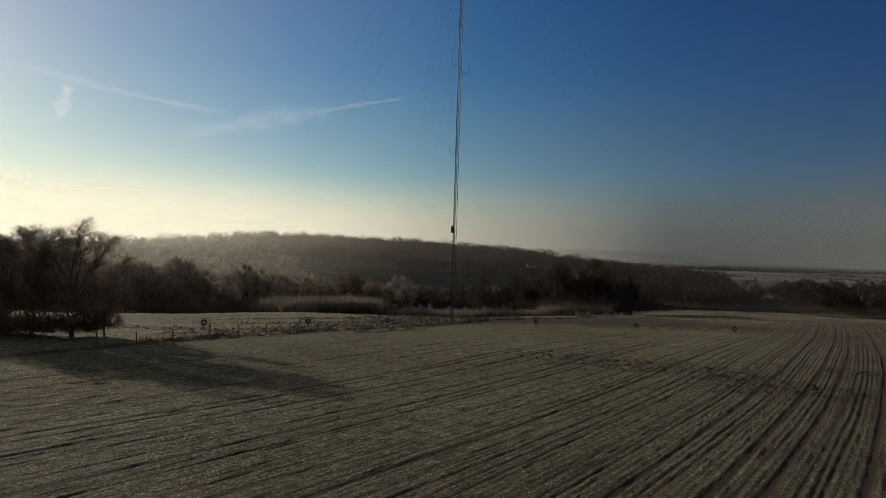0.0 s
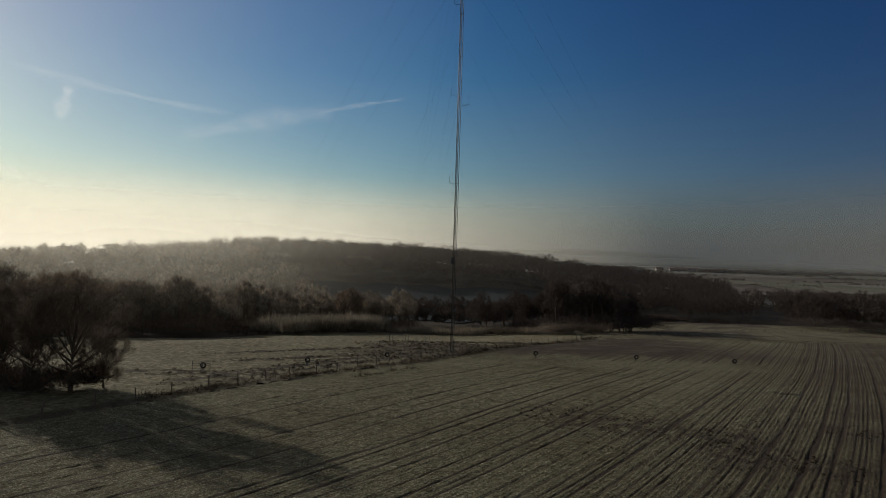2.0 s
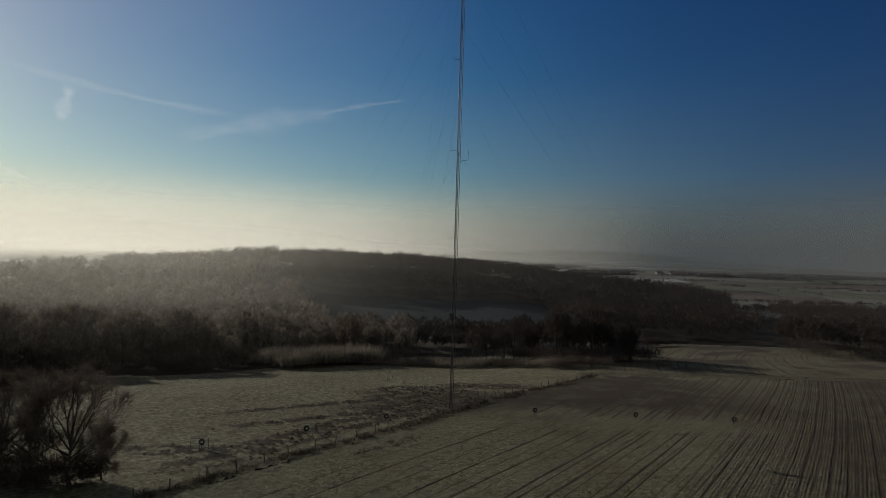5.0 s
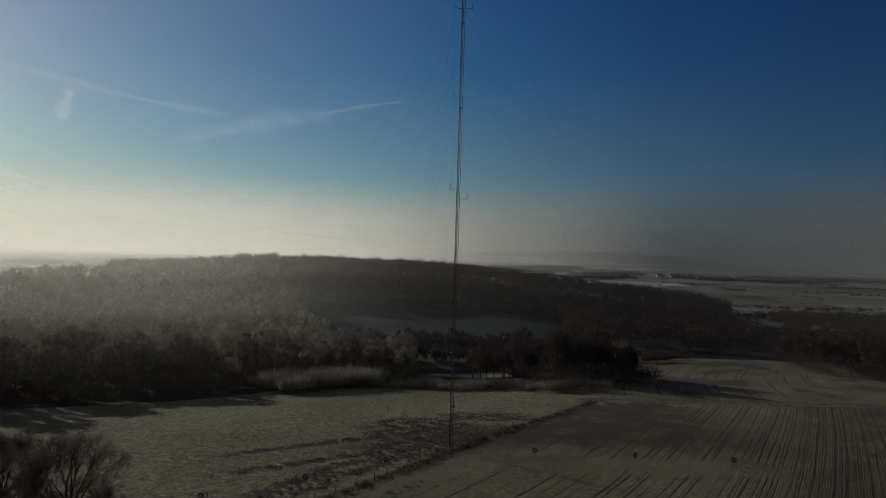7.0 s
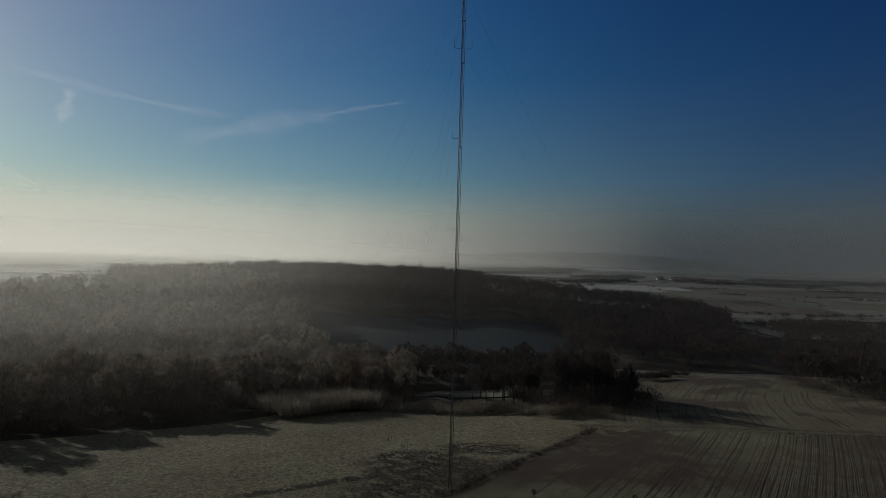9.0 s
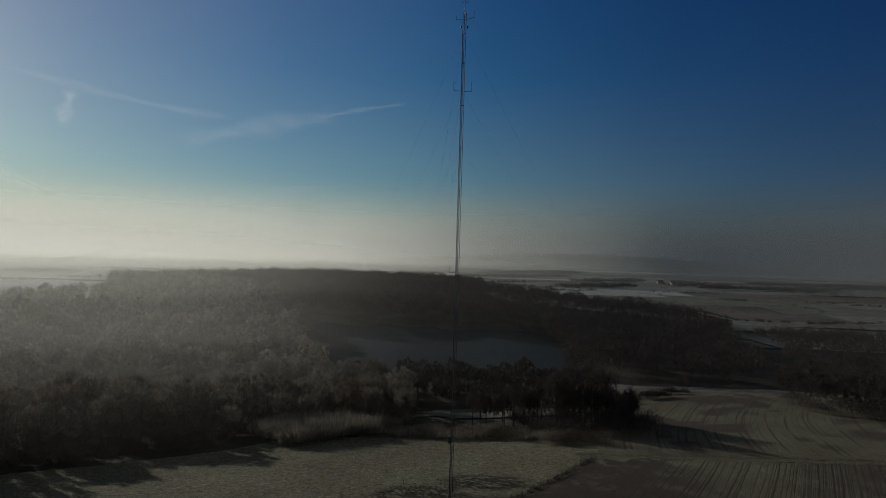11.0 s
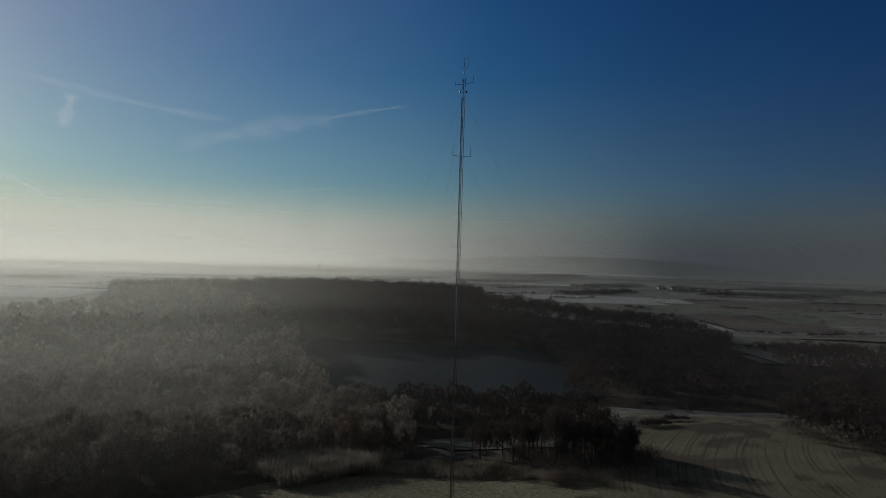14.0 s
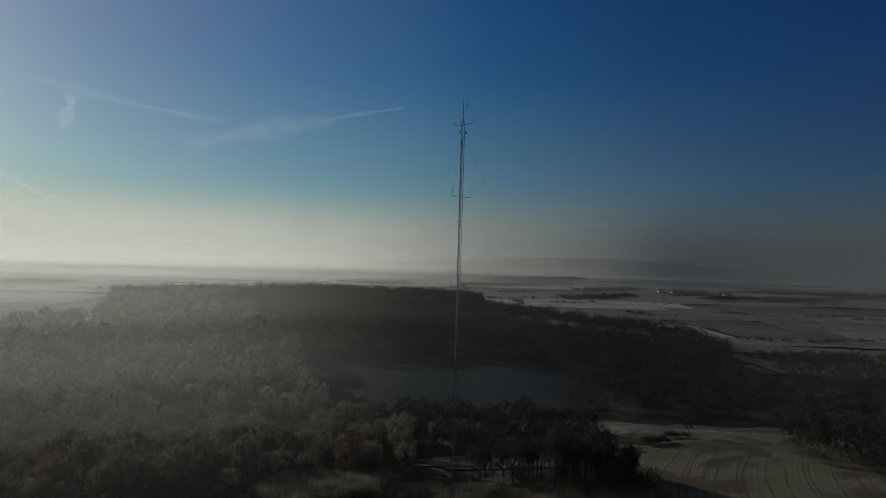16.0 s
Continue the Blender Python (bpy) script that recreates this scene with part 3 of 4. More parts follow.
def bush_arrays(seed, height, width, n, blade=0.05, length=0.16):
    """A low rounded bush of fine stems, uneven in outline."""
    rng = np.random.default_rng(seed)
    vs = []
    for k in range(6):
        a, o = 2.4 * k, width * 0.26 * (0 if k == 0 else rng.uniform(0.6, 1.3))
        s = np.array([width * 0.28, width * 0.28, height * 0.5]) * rng.uniform(0.75, 1.1)
        vs.append(twigs(rng, n // 6, (o * math.cos(a), o * math.sin(a), s[2] * 0.8), s, height * length, blade, 0.5, 0.15)[0])
    return np.concatenate(vs)


def trunk_arrays(seed, height):
    rng = random.Random(seed)
    b = Build()
    b.add(tube([(0, 0, -0.6), (rng.uniform(-.1, .1), 0, height * 0.3), (rng.uniform(-.3, .3), rng.uniform(-.3, .3), height * 0.8)],
               [height * 0.017, height * 0.013, height * 0.003], 5))
    for k in range(6):
        a, z = rng.uniform(0, 6.28), height * rng.uniform(0.25, 0.6)
        r = height * rng.uniform(0.12, 0.25)
        b.add(tube([(0, 0, z), (r * math.cos(a) * .5, r * math.sin(a) * .5, z + r * .7), (r * math.cos(a), r * math.sin(a), z + r * 1.6)],
                   [height * 0.007, height * 0.005, height * 0.001], 3, False))
    return b


def conifer_arrays(seed, height, n):
    rng = np.random.default_rng(seed)
    t = rng.uniform(0.06, 1, n) ** 0.8
    a = rng.uniform(0, 2 * math.pi, n)
    r = (1 - t) * height * 0.17 + 0.1
    out = np.stack([np.cos(a), np.sin(a), np.full(n, -0.25)], 1)
    p = np.stack([np.cos(a) * r * 0.25, np.sin(a) * r * 0.25, t * height], 1)
    s = np.stack([-np.sin(a), np.cos(a), rng.uniform(-.3, .3, n)], 1) * (0.1 + 0.12 * r)[:, None]
    v = np.stack([p - s, p + s, p + out * r[:, None]], 1).reshape(-1, 3)
    return v, np.arange(3 * n).reshape(-1, 3)


def scatter(poly, spacing, seed, holes=()):
    """Uneven places in a polygon, about that far apart."""
    rng = np.random.default_rng(seed)
    xs, ys = [p[0] for p in poly], [p[1] for p in poly]
    gx, gy = np.meshgrid(np.arange(min(xs), max(xs), spacing), np.arange(min(ys), max(ys), spacing))
    gx, gy = gx.ravel() + rng.uniform(-.45, .45, gx.size) * spacing, gy.ravel() + rng.uniform(-.45, .45, gy.size) * spacing
    ok = inside(poly, gx, gy)
    for hole in holes:
        ok &= ~inside(hole, gx, gy)
    return np.stack([gx[ok], gy[ok]], 1)


def joined(name, protos, places, mat, label, low=0.75, high=1.2, seed=1, category="woodland"):
    """Many trees, too many to count, in one mesh."""
    rng = np.random.default_rng(seed)
    vs = []
    for x, y in places:
        v = protos[rng.integers(len(protos))]
        a, s = rng.uniform(0, 2 * math.pi), rng.uniform(low, high)
        c, q = math.cos(a) * s, math.sin(a) * s
        vs.append(np.stack([v[:, 0] * c - v[:, 1] * q + x, v[:, 0] * q + v[:, 1] * c + y, v[:, 2] * s * rng.uniform(0.9, 1.1) + land_z(x, y)], 1))
    v = np.concatenate(vs)
    return tagged(new(name, big_mesh(name, v, np.arange(len(v)).reshape(-1, 3), mat, sides=3)), label, category, kind="stuff")


crowns = [crown_arrays(s, 12.5, 1600, 1.0, 0.006) for s in range(6)]
far_shrubs = [bush_arrays(85 + s, 4.0, 6.0, 54, 0.3, 0.3) for s in range(5)]
mid_crowns = [crown_arrays(10 + s, 12.5, 600, 1.0, 0.0095)[0] for s in range(8)]
shrubs = [bush_arrays(80 + s, 4.0, 6.0, 180) for s in range(5)]
light_crowns = [crown_arrays(20 + s, 13.0, 200, 1.1, 0.0095, 0.1)[0] for s in range(8)]
thin_crowns = [crown_arrays(30 + s, 12.5, 900, 0.75, 0.0034, 0.13) for s in range(6)]
spruces = [conifer_arrays(40 + s, 15, 150)[0] for s in range(4)]
far_tree_meshes = [big_mesh("crown", v, np.arange(len(v)).reshape(-1, 3), DARK_TWIG, sides=3) for v in light_crowns[:4]]
trunks = [trunk_arrays(60 + s, 12.5).mesh("trunk", BARK) for s in range(6)]
brown_crown_meshes = [big_mesh("crown", v, f, BROWN_TWIG, sides=3) for v, f in crowns[:2]]
crown_meshes = [big_mesh("crown", v, f, FROST_TWIG, sides=3) for v, f in crowns]
dark_crown_meshes = [big_mesh("crown", v, f, DARK_TWIG, sides=3) for v, f in thin_crowns]


def tree_thing(name, k, x, y, scale, crown_mesh, label, group, turn=0.0, category="tree"):
    e = new(name)
    part("trunk", trunks[k], e)
    part("crown", crown_mesh, e)
    e.matrix_world = pose(x, y, land_z(x, y), 0, 0, turn) @ Matrix.Scale(scale, 4)
    return tagged(e, label, category, group)


rng_w = random.Random(9)
west = scatter(WEST_WOOD, 6.9, 3, [REED_BED])
west = west[np.argsort(np.hypot(west[:, 0], west[:, 1]))]
west = west[west[:, 0] > -0.8 * west[:, 1] - 12]
protos = []
for i, (x, y) in enumerate(west[:270]):
    k = i % 6
    s = rng_w.uniform(0.65, 1.0) + (0.25 if rng_w.random() < 0.3 else 0)
    if i % 9 == 3:
        tree_thing("woodland_tree", k, x, y, s * 1.05, brown_crown_meshes[i % 2], "bare brown woodland tree among frosted ones", "trees of the frosted wood", rng_w.uniform(0, 360))
        continue
    if len(protos) < 5:
        protos.append(tree_thing("woodland_tree", k, x, y, s, crown_meshes[k], "bare hoar-frosted woodland tree at the wood's edge", "trees of the frosted wood", rng_w.uniform(0, 360)))
    else:
        e = copy_thing(protos[i % 5], Matrix())
        e.matrix_basis = pose(x, y, land_z(x, y), 0, 0, rng_w.uniform(0, 360)) @ Matrix.Scale(s, 4)
rest = west[270:]
pick = np.random.default_rng(88).random(len(rest)) < 0.08 + 0.6 * sm(270, 400, rest[:, 1])
brown = ~pick & (np.arange(len(rest)) % 7 == 2)
joined("bare_wood", mid_crowns, rest[brown], BROWN_TWIG, "brown bare trees mixed into the frosted wood", 0.6, 1.25, seed=26)
joined("western_spruces", spruces, rest[pick], CONIFER, "dark spruces scattered through the frosted wood", 0.6, 1.0, seed=22)
joined("frosted_wood", mid_crowns, rest[~pick & ~brown], FROST_TWIG, "frosted bare deciduous wood on the valley side", 0.6, 1.2, seed=2)
edge = west[:300]
joined("scrub", shrubs, scatter(WOOD_FRINGE, 2.9, 31, [REED_BED]), TWIG, "low brown scrub in the shade of the wood", 0.3, 0.75, seed=23, category="scrub")
joined("undergrowth", shrubs, np.concatenate([edge + (1.8, -1.5), edge + (-1.6, -2.2), edge[:120] + (0.5, -3.5)]), TWIG, "brown tangled undergrowth along the wood's edge", 0.8, 1.5, seed=12, category="undergrowth")
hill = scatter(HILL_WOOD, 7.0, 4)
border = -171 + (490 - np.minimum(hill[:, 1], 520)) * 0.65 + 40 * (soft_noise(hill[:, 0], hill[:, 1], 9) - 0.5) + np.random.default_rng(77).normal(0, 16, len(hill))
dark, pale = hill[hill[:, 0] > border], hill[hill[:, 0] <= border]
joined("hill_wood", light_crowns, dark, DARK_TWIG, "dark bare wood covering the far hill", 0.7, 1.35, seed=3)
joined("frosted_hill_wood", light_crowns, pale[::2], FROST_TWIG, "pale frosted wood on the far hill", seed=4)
joined("spruce_plantation", spruces, pale[1::2], CONIFER, "dark spruce plantation mixed into the hill wood", 0.55, 0.85, seed=5)
joined("valley_copse", mid_crowns, scatter(COPSE, 5.6, 11), DARK_TWIG, "dark bare copse in the valley bottom", 0.6, 1.0, seed=20)
east = scatter(EAST_WOOD, 6.4, 6)
joined("east_back_wood", light_crowns, scatter([(168, 300), (205, 310), (262, 272), (335, 300), (335, 440), (236, 436), (212, 396)], 7.0, 16), DARK_TWIG, "dark bare wood joining the hill wood in the valley", 0.7, 1.0, seed=66)
joined("east_wood", mid_crowns, east, DARK_TWIG, "dark bare wood beside the back field", 0.7, 1.05, seed=6)
fringe = east[(east[:, 0] + east[:, 1] < 335) | (east[:, 1] < 190)]
joined("east_undergrowth", shrubs, np.concatenate([fringe + (0, -1.5), fringe + (-2, -1)]), DARK_TWIG, "dark undergrowth at the wood's foot", 0.8, 1.3, seed=17, category="undergrowth")
foot = dark[(dark[:, 1] < 262) | ((dark[:, 1] < 392) & (dark[:, 0] < 70))]
joined("hill_undergrowth", shrubs, np.concatenate([foot + (0, -2.0), foot + (2.5, -2.5)]), DARK_TWIG, "dark undergrowth at the foot of the hill wood", 0.8, 1.3, seed=18, category="undergrowth")

# valley trees, bushes and the lone tree
rng_v = random.Random(21)
vt = []
for i in range(16):
    x, y, s = 8 + i * 1.3 + rng_v.gauss(0, 1.1), 172 + rng_v.uniform(-6, 6), rng_v.uniform(0.55, 1.15)
    vt.append(("valley_tree", x, y, s, "dark bare slender tree standing in the valley", "trees in the valley"))
for i in range(34):
    x, y = rng_v.uniform(29, 52), rng_v.uniform(158, 178)
    vt.append(("valley_tree", x, y, rng_v.uniform(0.7, 1.4) * (1.0 if x < 46 else 0.65), "dark bare tree in a dense valley thicket", "trees in the valley"))
for i, (name, x, y, s, label, group) in enumerate(vt):
    k = i % 6
    e = tree_thing(name, k, x, y, s, dark_crown_meshes[k], label, group, rng_v.uniform(0, 360))
joined("thicket", shrubs, np.array([(rng_v.uniform(20, 55), rng_v.uniform(150, 180)) for _ in range(150)]), DARK_TWIG, "dark thicket of bushes under the valley trees", 0.7, 1.4, seed=13, category="thicket")
joined("brown_bushes", shrubs, np.array([(rng_v.uniform(24, 40), 141.5 + 0.45 * abs(rng_v.gauss(0, 9))) for _ in range(60)]), TWIG, "low brown bushes beyond the pasture fence", 0.4, 0.75, seed=14, category="bushes")
joined("frosted_bushes", shrubs, np.array([(rng_v.uniform(24, 34), rng_v.uniform(144, 150)) for _ in range(16)]), FROST_TWIG, "low frosted bushes beside the dark valley thicket", 0.5, 0.8, seed=24, category="bushes")
bush_mesh = [big_mesh("bush", v, np.arange(len(v)).reshape(-1, 3), DARK_TWIG, sides=3) for v in [bush_arrays(90 + s, 3.0, 5.0, 500, 0.11, 0.2) for s in range(3)]]
for k, x, y, s in ((0, 70.0, 208.4, 1.3), (1, 73.0, 208.8, 1.25), (2, 75.8, 210.0, .9), (1, 80.6, 218.6, 1.0), (0, 83.0, 219.4, .7), (2, 86.0, 219.4, .8)):
    tagged(new("bush", bush_mesh[k]), "dark bare bush on the crest of the back field", "bush", "bushes on the crest").matrix_world = pose(x, y, land_z(x, y) - 0.1, 0, 0, 70 * k) @ Matrix.Scale(s, 4)
tree_thing("lone_tree", 3, 88.2, 221.5, 0.58, dark_crown_meshes[3], "small round-crowned bare tree beside bushes", "", 40)
joined("reed_bed", [twigs(np.random.default_rng(70 + s), 220, (0, 0, 1.1), (1.6, 1.6, 1.2), 2.0, 0.04, 2.4)[0] for s in range(3)], scatter(REED_BED, 1.6, 8), DRY_GRASS, "pale dry frosted reeds at the wood's edge", seed=15, category="reeds")
joined("weed_stalks", [twigs(np.random.default_rng(75 + s), 120, (0, 0, 0.4), (1.2, 1.2, 0.6), 1.0, 0.04, 2.0)[0] for s in range(3)], scatter([(-14, 151), (-8, 150), (20, 147), (30, 146), (14, 162), (-4, 164)], 1.7, 9), DRY_GRASS, "frosted dry weeds beyond the pasture", seed=16, category="weeds")


def mist(radius, top, rise, thick, tint):
    """Added haze sheet: denser and facing the sun in the west, turned away eastwards."""
    az, zs = np.linspace(radians(-62), radians(58), 120), np.linspace(0, 1, 40) ** 1.6
    A, T = np.meshgrid(az, zs)
    bend = np.tan(radians(20) * sm(-0.3, 0.12, az))
    rr = radius * np.exp(-np.cumsum(bend) * (az[1] - az[0])) * (1 + 0.012 * np.sin(A * 5 + radius))
    X, Y = np.sin(A) * rr, np.cos(A) * rr
    H = top * T
    east = 0.12 + 0.0003 * min(radius, 2300) if radius > 700 else 0.2
    side = east + (1 - east) * sm(0.3, -0.6, A) if radius > 700 else east + (1 - east) * sm(0.0, -0.5, A)
    den = sm(0, rise, H) * np.exp((-2.2 if radius < 2000 else -1.4) * T) * sm(1.0, 0.45, T) * side
    me = big_mesh("mist", np.stack([X, Y, land(X, Y) - 0.3 + H], -1).reshape(-1, 3), grid_faces(40, 120), haze_material("haze_sheet", thick, tint), True)
    add_layer(me, "mist_amount", den)
    return tagged(new("mist", me), "thin added sheet of pale haze over the land", "mist", kind="stuff")


# Sheets stand in for hazy air and glare; the nearest lift the dark woods.
for radius, top, rise, thick in ((122, 75, 26, 0.045), (195, 85, 28, 0.15), (290, 90, 30, 0.19), (410, 105, 32, 0.29), (800, 150, 26, 0.48), (1350, 210, 17, 0.68), (2400, 330, 22, 1.0)):
    mist(radius, top, rise, thick, (1.0, 0.965, 0.82))


# ---------------------------------------------------------------- trees, hedges and houses of the plain
def hedge(x0, y0, x1, y1, wide, low, high, seed, label, mat, name="hedge"):
    rng = np.random.default_rng(seed)
    n = int(math.hypot(x1 - x0, y1 - y0) * wide / (9 + 6 * wide ** 0.5)) + 6
    t = rng.random(n)
    p = np.stack([x0 + (x1 - x0) * t + rng.normal(0, wide / 3, n), y0 + (y1 - y0) * t + rng.normal(0, wide / 3, n) + 6 * np.sin(t * 9)], 1)
    joined(name, far_shrubs, p, mat, label, low, high, seed, "hedge" if name == "hedge" else "woodland")


DARK_HEDGE, FAR_COPSE = "dark bare hedge between frosted fields", "far dark wood on the plain"
for k, (x0, y0, x1, y1, wide, low, high) in enumerate((
        (230, 548, 430, 578, 4, .6, 1.1), (378, 750, 436, 710, 3, .3, .6), (452, 783, 530, 797, 4, .5, .9), (500, 760, 590, 772, 5, .6, 1.0), (226, 762, 246, 752, 6, .7, 1.4),
        (77, 1069, 165, 1117, 5, .7, 1.2), (62, 903, 140, 938, 5, .6, 1.2), (150, 866, 215, 884, 7, .6, 1.2), (362, 797, 392, 789, 5, .6, 1.2), (244, 682, 258, 686, 4, .6, 1.2),
        (300, 905, 420, 900, 4, .4, .9), (560, 905, 760, 915, 5, .5, 1.0), (520, 1010, 640, 960, 4, .5, 1.0), (-574, 793, -520, 810, 6, .6, 1.3), (-560, 872, -500, 895, 6, .6, 1.2), (-720, 1010, -600, 1020, 8, .8, 1.5))):
    hedge(x0, y0, x1, y1, wide, low, high, 100 + k, DARK_HEDGE, DARK_TWIG)
for k, (x0, y0, x1, y1, wide, low, high) in enumerate((
        (184, 944, 328, 1080, 42, .9, 1.8), (285, 1232, 434, 1400, 45, 1.2, 2.2), (423, 1012, 695, 1100, 30, 1.5, 2.5), (426, 1150, 547, 1270, 24, 1.0, 2.0), (224, 436, 300, 458, 22, 1.0, 1.7),
        (-672, 955, -606, 992, 24, 1.4, 2.2), (-180, 1300, -85, 1373, 16, 1.0, 2.0), (-233, 1355, -10, 1575, 24, 1.2, 2.4), (40, 1330, 320, 1620, 40, 1.2, 2.4), (110, 1680, 440, 2100, 50, 1.6, 3.0),
        (680, 1366, 960, 1343, 26, 1.2, 2.4), (771, 1217, 862, 1207, 22, 1.2, 2.2), (-1100, 1700, -300, 1750, 40, 2, 3))):
    hedge(x0, y0, x1, y1, wide, low, high, 130 + k, FAR_COPSE, DARK_TWIG, "copse")
rng_p = random.Random(71)
for k in range(46):                                  # single trees along the field edges
    d, a = rng_p.uniform(560, 1250), rng_p.uniform(0.06, 0.62)
    x, y = d * math.sin(a), d * math.cos(a)
    tagged(new("field_tree", far_tree_meshes[k % 4]), "small dark bare tree standing in the fields of the plain", "tree", "trees of the plain").matrix_world = pose(x, y, land_z(x, y) - 0.1, 0, 0, 50 * k) @ Matrix.Scale(rng_p.uniform(0.35, 0.8), 4)


def house(x, y, turn, w, d, h):
    e = new("house")
    part("wall", Build().box((0, 0, h / 2 - 0.3), (w, d, h + 0.6)).mesh("wall", WALL_WHITE), e)
    v = [Vector(p) for p in ((-w / 2 - .4, -d / 2 - .5, h), (w / 2 + .4, -d / 2 - .5, h), (w / 2 + .4, d / 2 + .5, h), (-w / 2 - .4, d / 2 + .5, h), (-w / 2 - .4, 0, h + d * .5), (w / 2 + .4, 0, h + d * .5))]
    roof = part("roof", mesh_of("roof", v, [(0, 1, 5, 4), (2, 3, 4, 5), (0, 4, 3), (1, 2, 5), (3, 2, 1, 0)], ROOF_RED), e)
    part("chimney", Build().box((w * .2, 0.4, h + d * .5), (.7, .7, 1.6)).mesh("chimney", ROOF_RED), roof)
    for i in range(3):
        part("window", Build().box((-w / 2 + w * (i + .7) / 3.4, -d / 2 - 0.03, h * .55), (1.1, .1, 1.3)).mesh("window", DARK_PANE), e)
    e.matrix_world = pose(x, y, land_z(x, y), 0, 0, turn)
    tagged(e, "white-walled house with a tiled gable roof in the far village", "house", "houses of the village")


rng_h = random.Random(17)
for k in range(22):
    house(rng_h.uniform(440, 545), rng_h.uniform(1160, 1290), rng_h.uniform(-40, 40), rng_h.uniform(8, 12), rng_h.uniform(6, 8), rng_h.uniform(3, 5))


def far_tower(x, y):
    e = new("water_tower")
    part("shaft", Build().bar([(0, 0, -1), (0, 0, 18)], [3.2, 2.6], 12).mesh("shaft", WALL_WHITE), e)
    part("tank", Build().bar([(0, 0, 18), (0, 0, 19.5), (0, 0, 23), (0, 0, 24)], [2.6, 5.5, 5.5, 3.0], 14).mesh("tank", WALL_WHITE), e)
    e.matrix_world = pose(x, y, land_z(x, y))
    tagged(e, "pale tower standing far out on the misty plain", "tower")


far_tower(-400, 1950)


# ---------------------------------------------------------------- contrails, very high and far
def contrail(az, el, length, width, tilt, thick, taper, seed):
    """A spread-out vapour trail: angles in degrees, drawn out along one line and frayed by the wind."""
    n, m = 60, 9
    S, T = np.meshgrid(np.linspace(-1, 1, n), np.linspace(-1, 1, m))
    w = width * (1 - taper * (S * 0.5 + 0.5)) * (0.75 + 0.25 * np.sin(S * 6 + seed))
    a, b = S * length / 2, T * w / 2 + 0.05 * length * np.sin(S * 1.7 + seed) * 0.3
    ct, st = math.cos(radians(tilt)), math.sin(radians(tilt))
    A, E = np.radians(az + a * ct - b * st), np.radians(el + a * st + b * ct)
    r = 4600
    v = np.stack([np.sin(A) * np.cos(E) * r, np.cos(A) * np.cos(E) * r, np.sin(E) * r], -1).reshape(-1, 3)
    me = big_mesh("contrail", v, grid_faces(m, n), haze_material("vapour", thick, (0.9, 0.9, 0.92)), True)
    den = sm(1, 0.1, np.abs(T)) * sm(1, 0.6, np.abs(S)) * (0.35 + 0.65 * soft_noise(S * 8 + seed, T * 2 + S * 3, 1.0))
    add_layer(me, "mist_amount", den)
    tagged(new("contrail", me), "pale frayed vapour trail high in the sky", "contrail", "contrails", "stuff")


for args in ((-17.0, 11.4, 15.0, 2.4, 13, 0.15, -0.5, 1), (-8.0, 13.6, 9.0, 0.8, 13, 0.16, 0.4, 2), (-32.0, 11.4, 3.2, 2.0, 80, 0.3, 0.3, 3), (-27.5, 12.9, 18, 1.1, -4.5, 0.13, 0.2, 4), (-34.2, 5.3, 6.5, 0.9, -27, 0.3, 0.5, 5), (-12.9, 6.5, 6.5, 0.4, 5, 0.14, 0.3, 6)):
    contrail(*args)

# ---------------------------------------------------------------- mast
MAST = Vector((1.55, 86.5, 0.0))
MAST.z = land_z(MAST.x, MAST.y)
TOP = 73.1


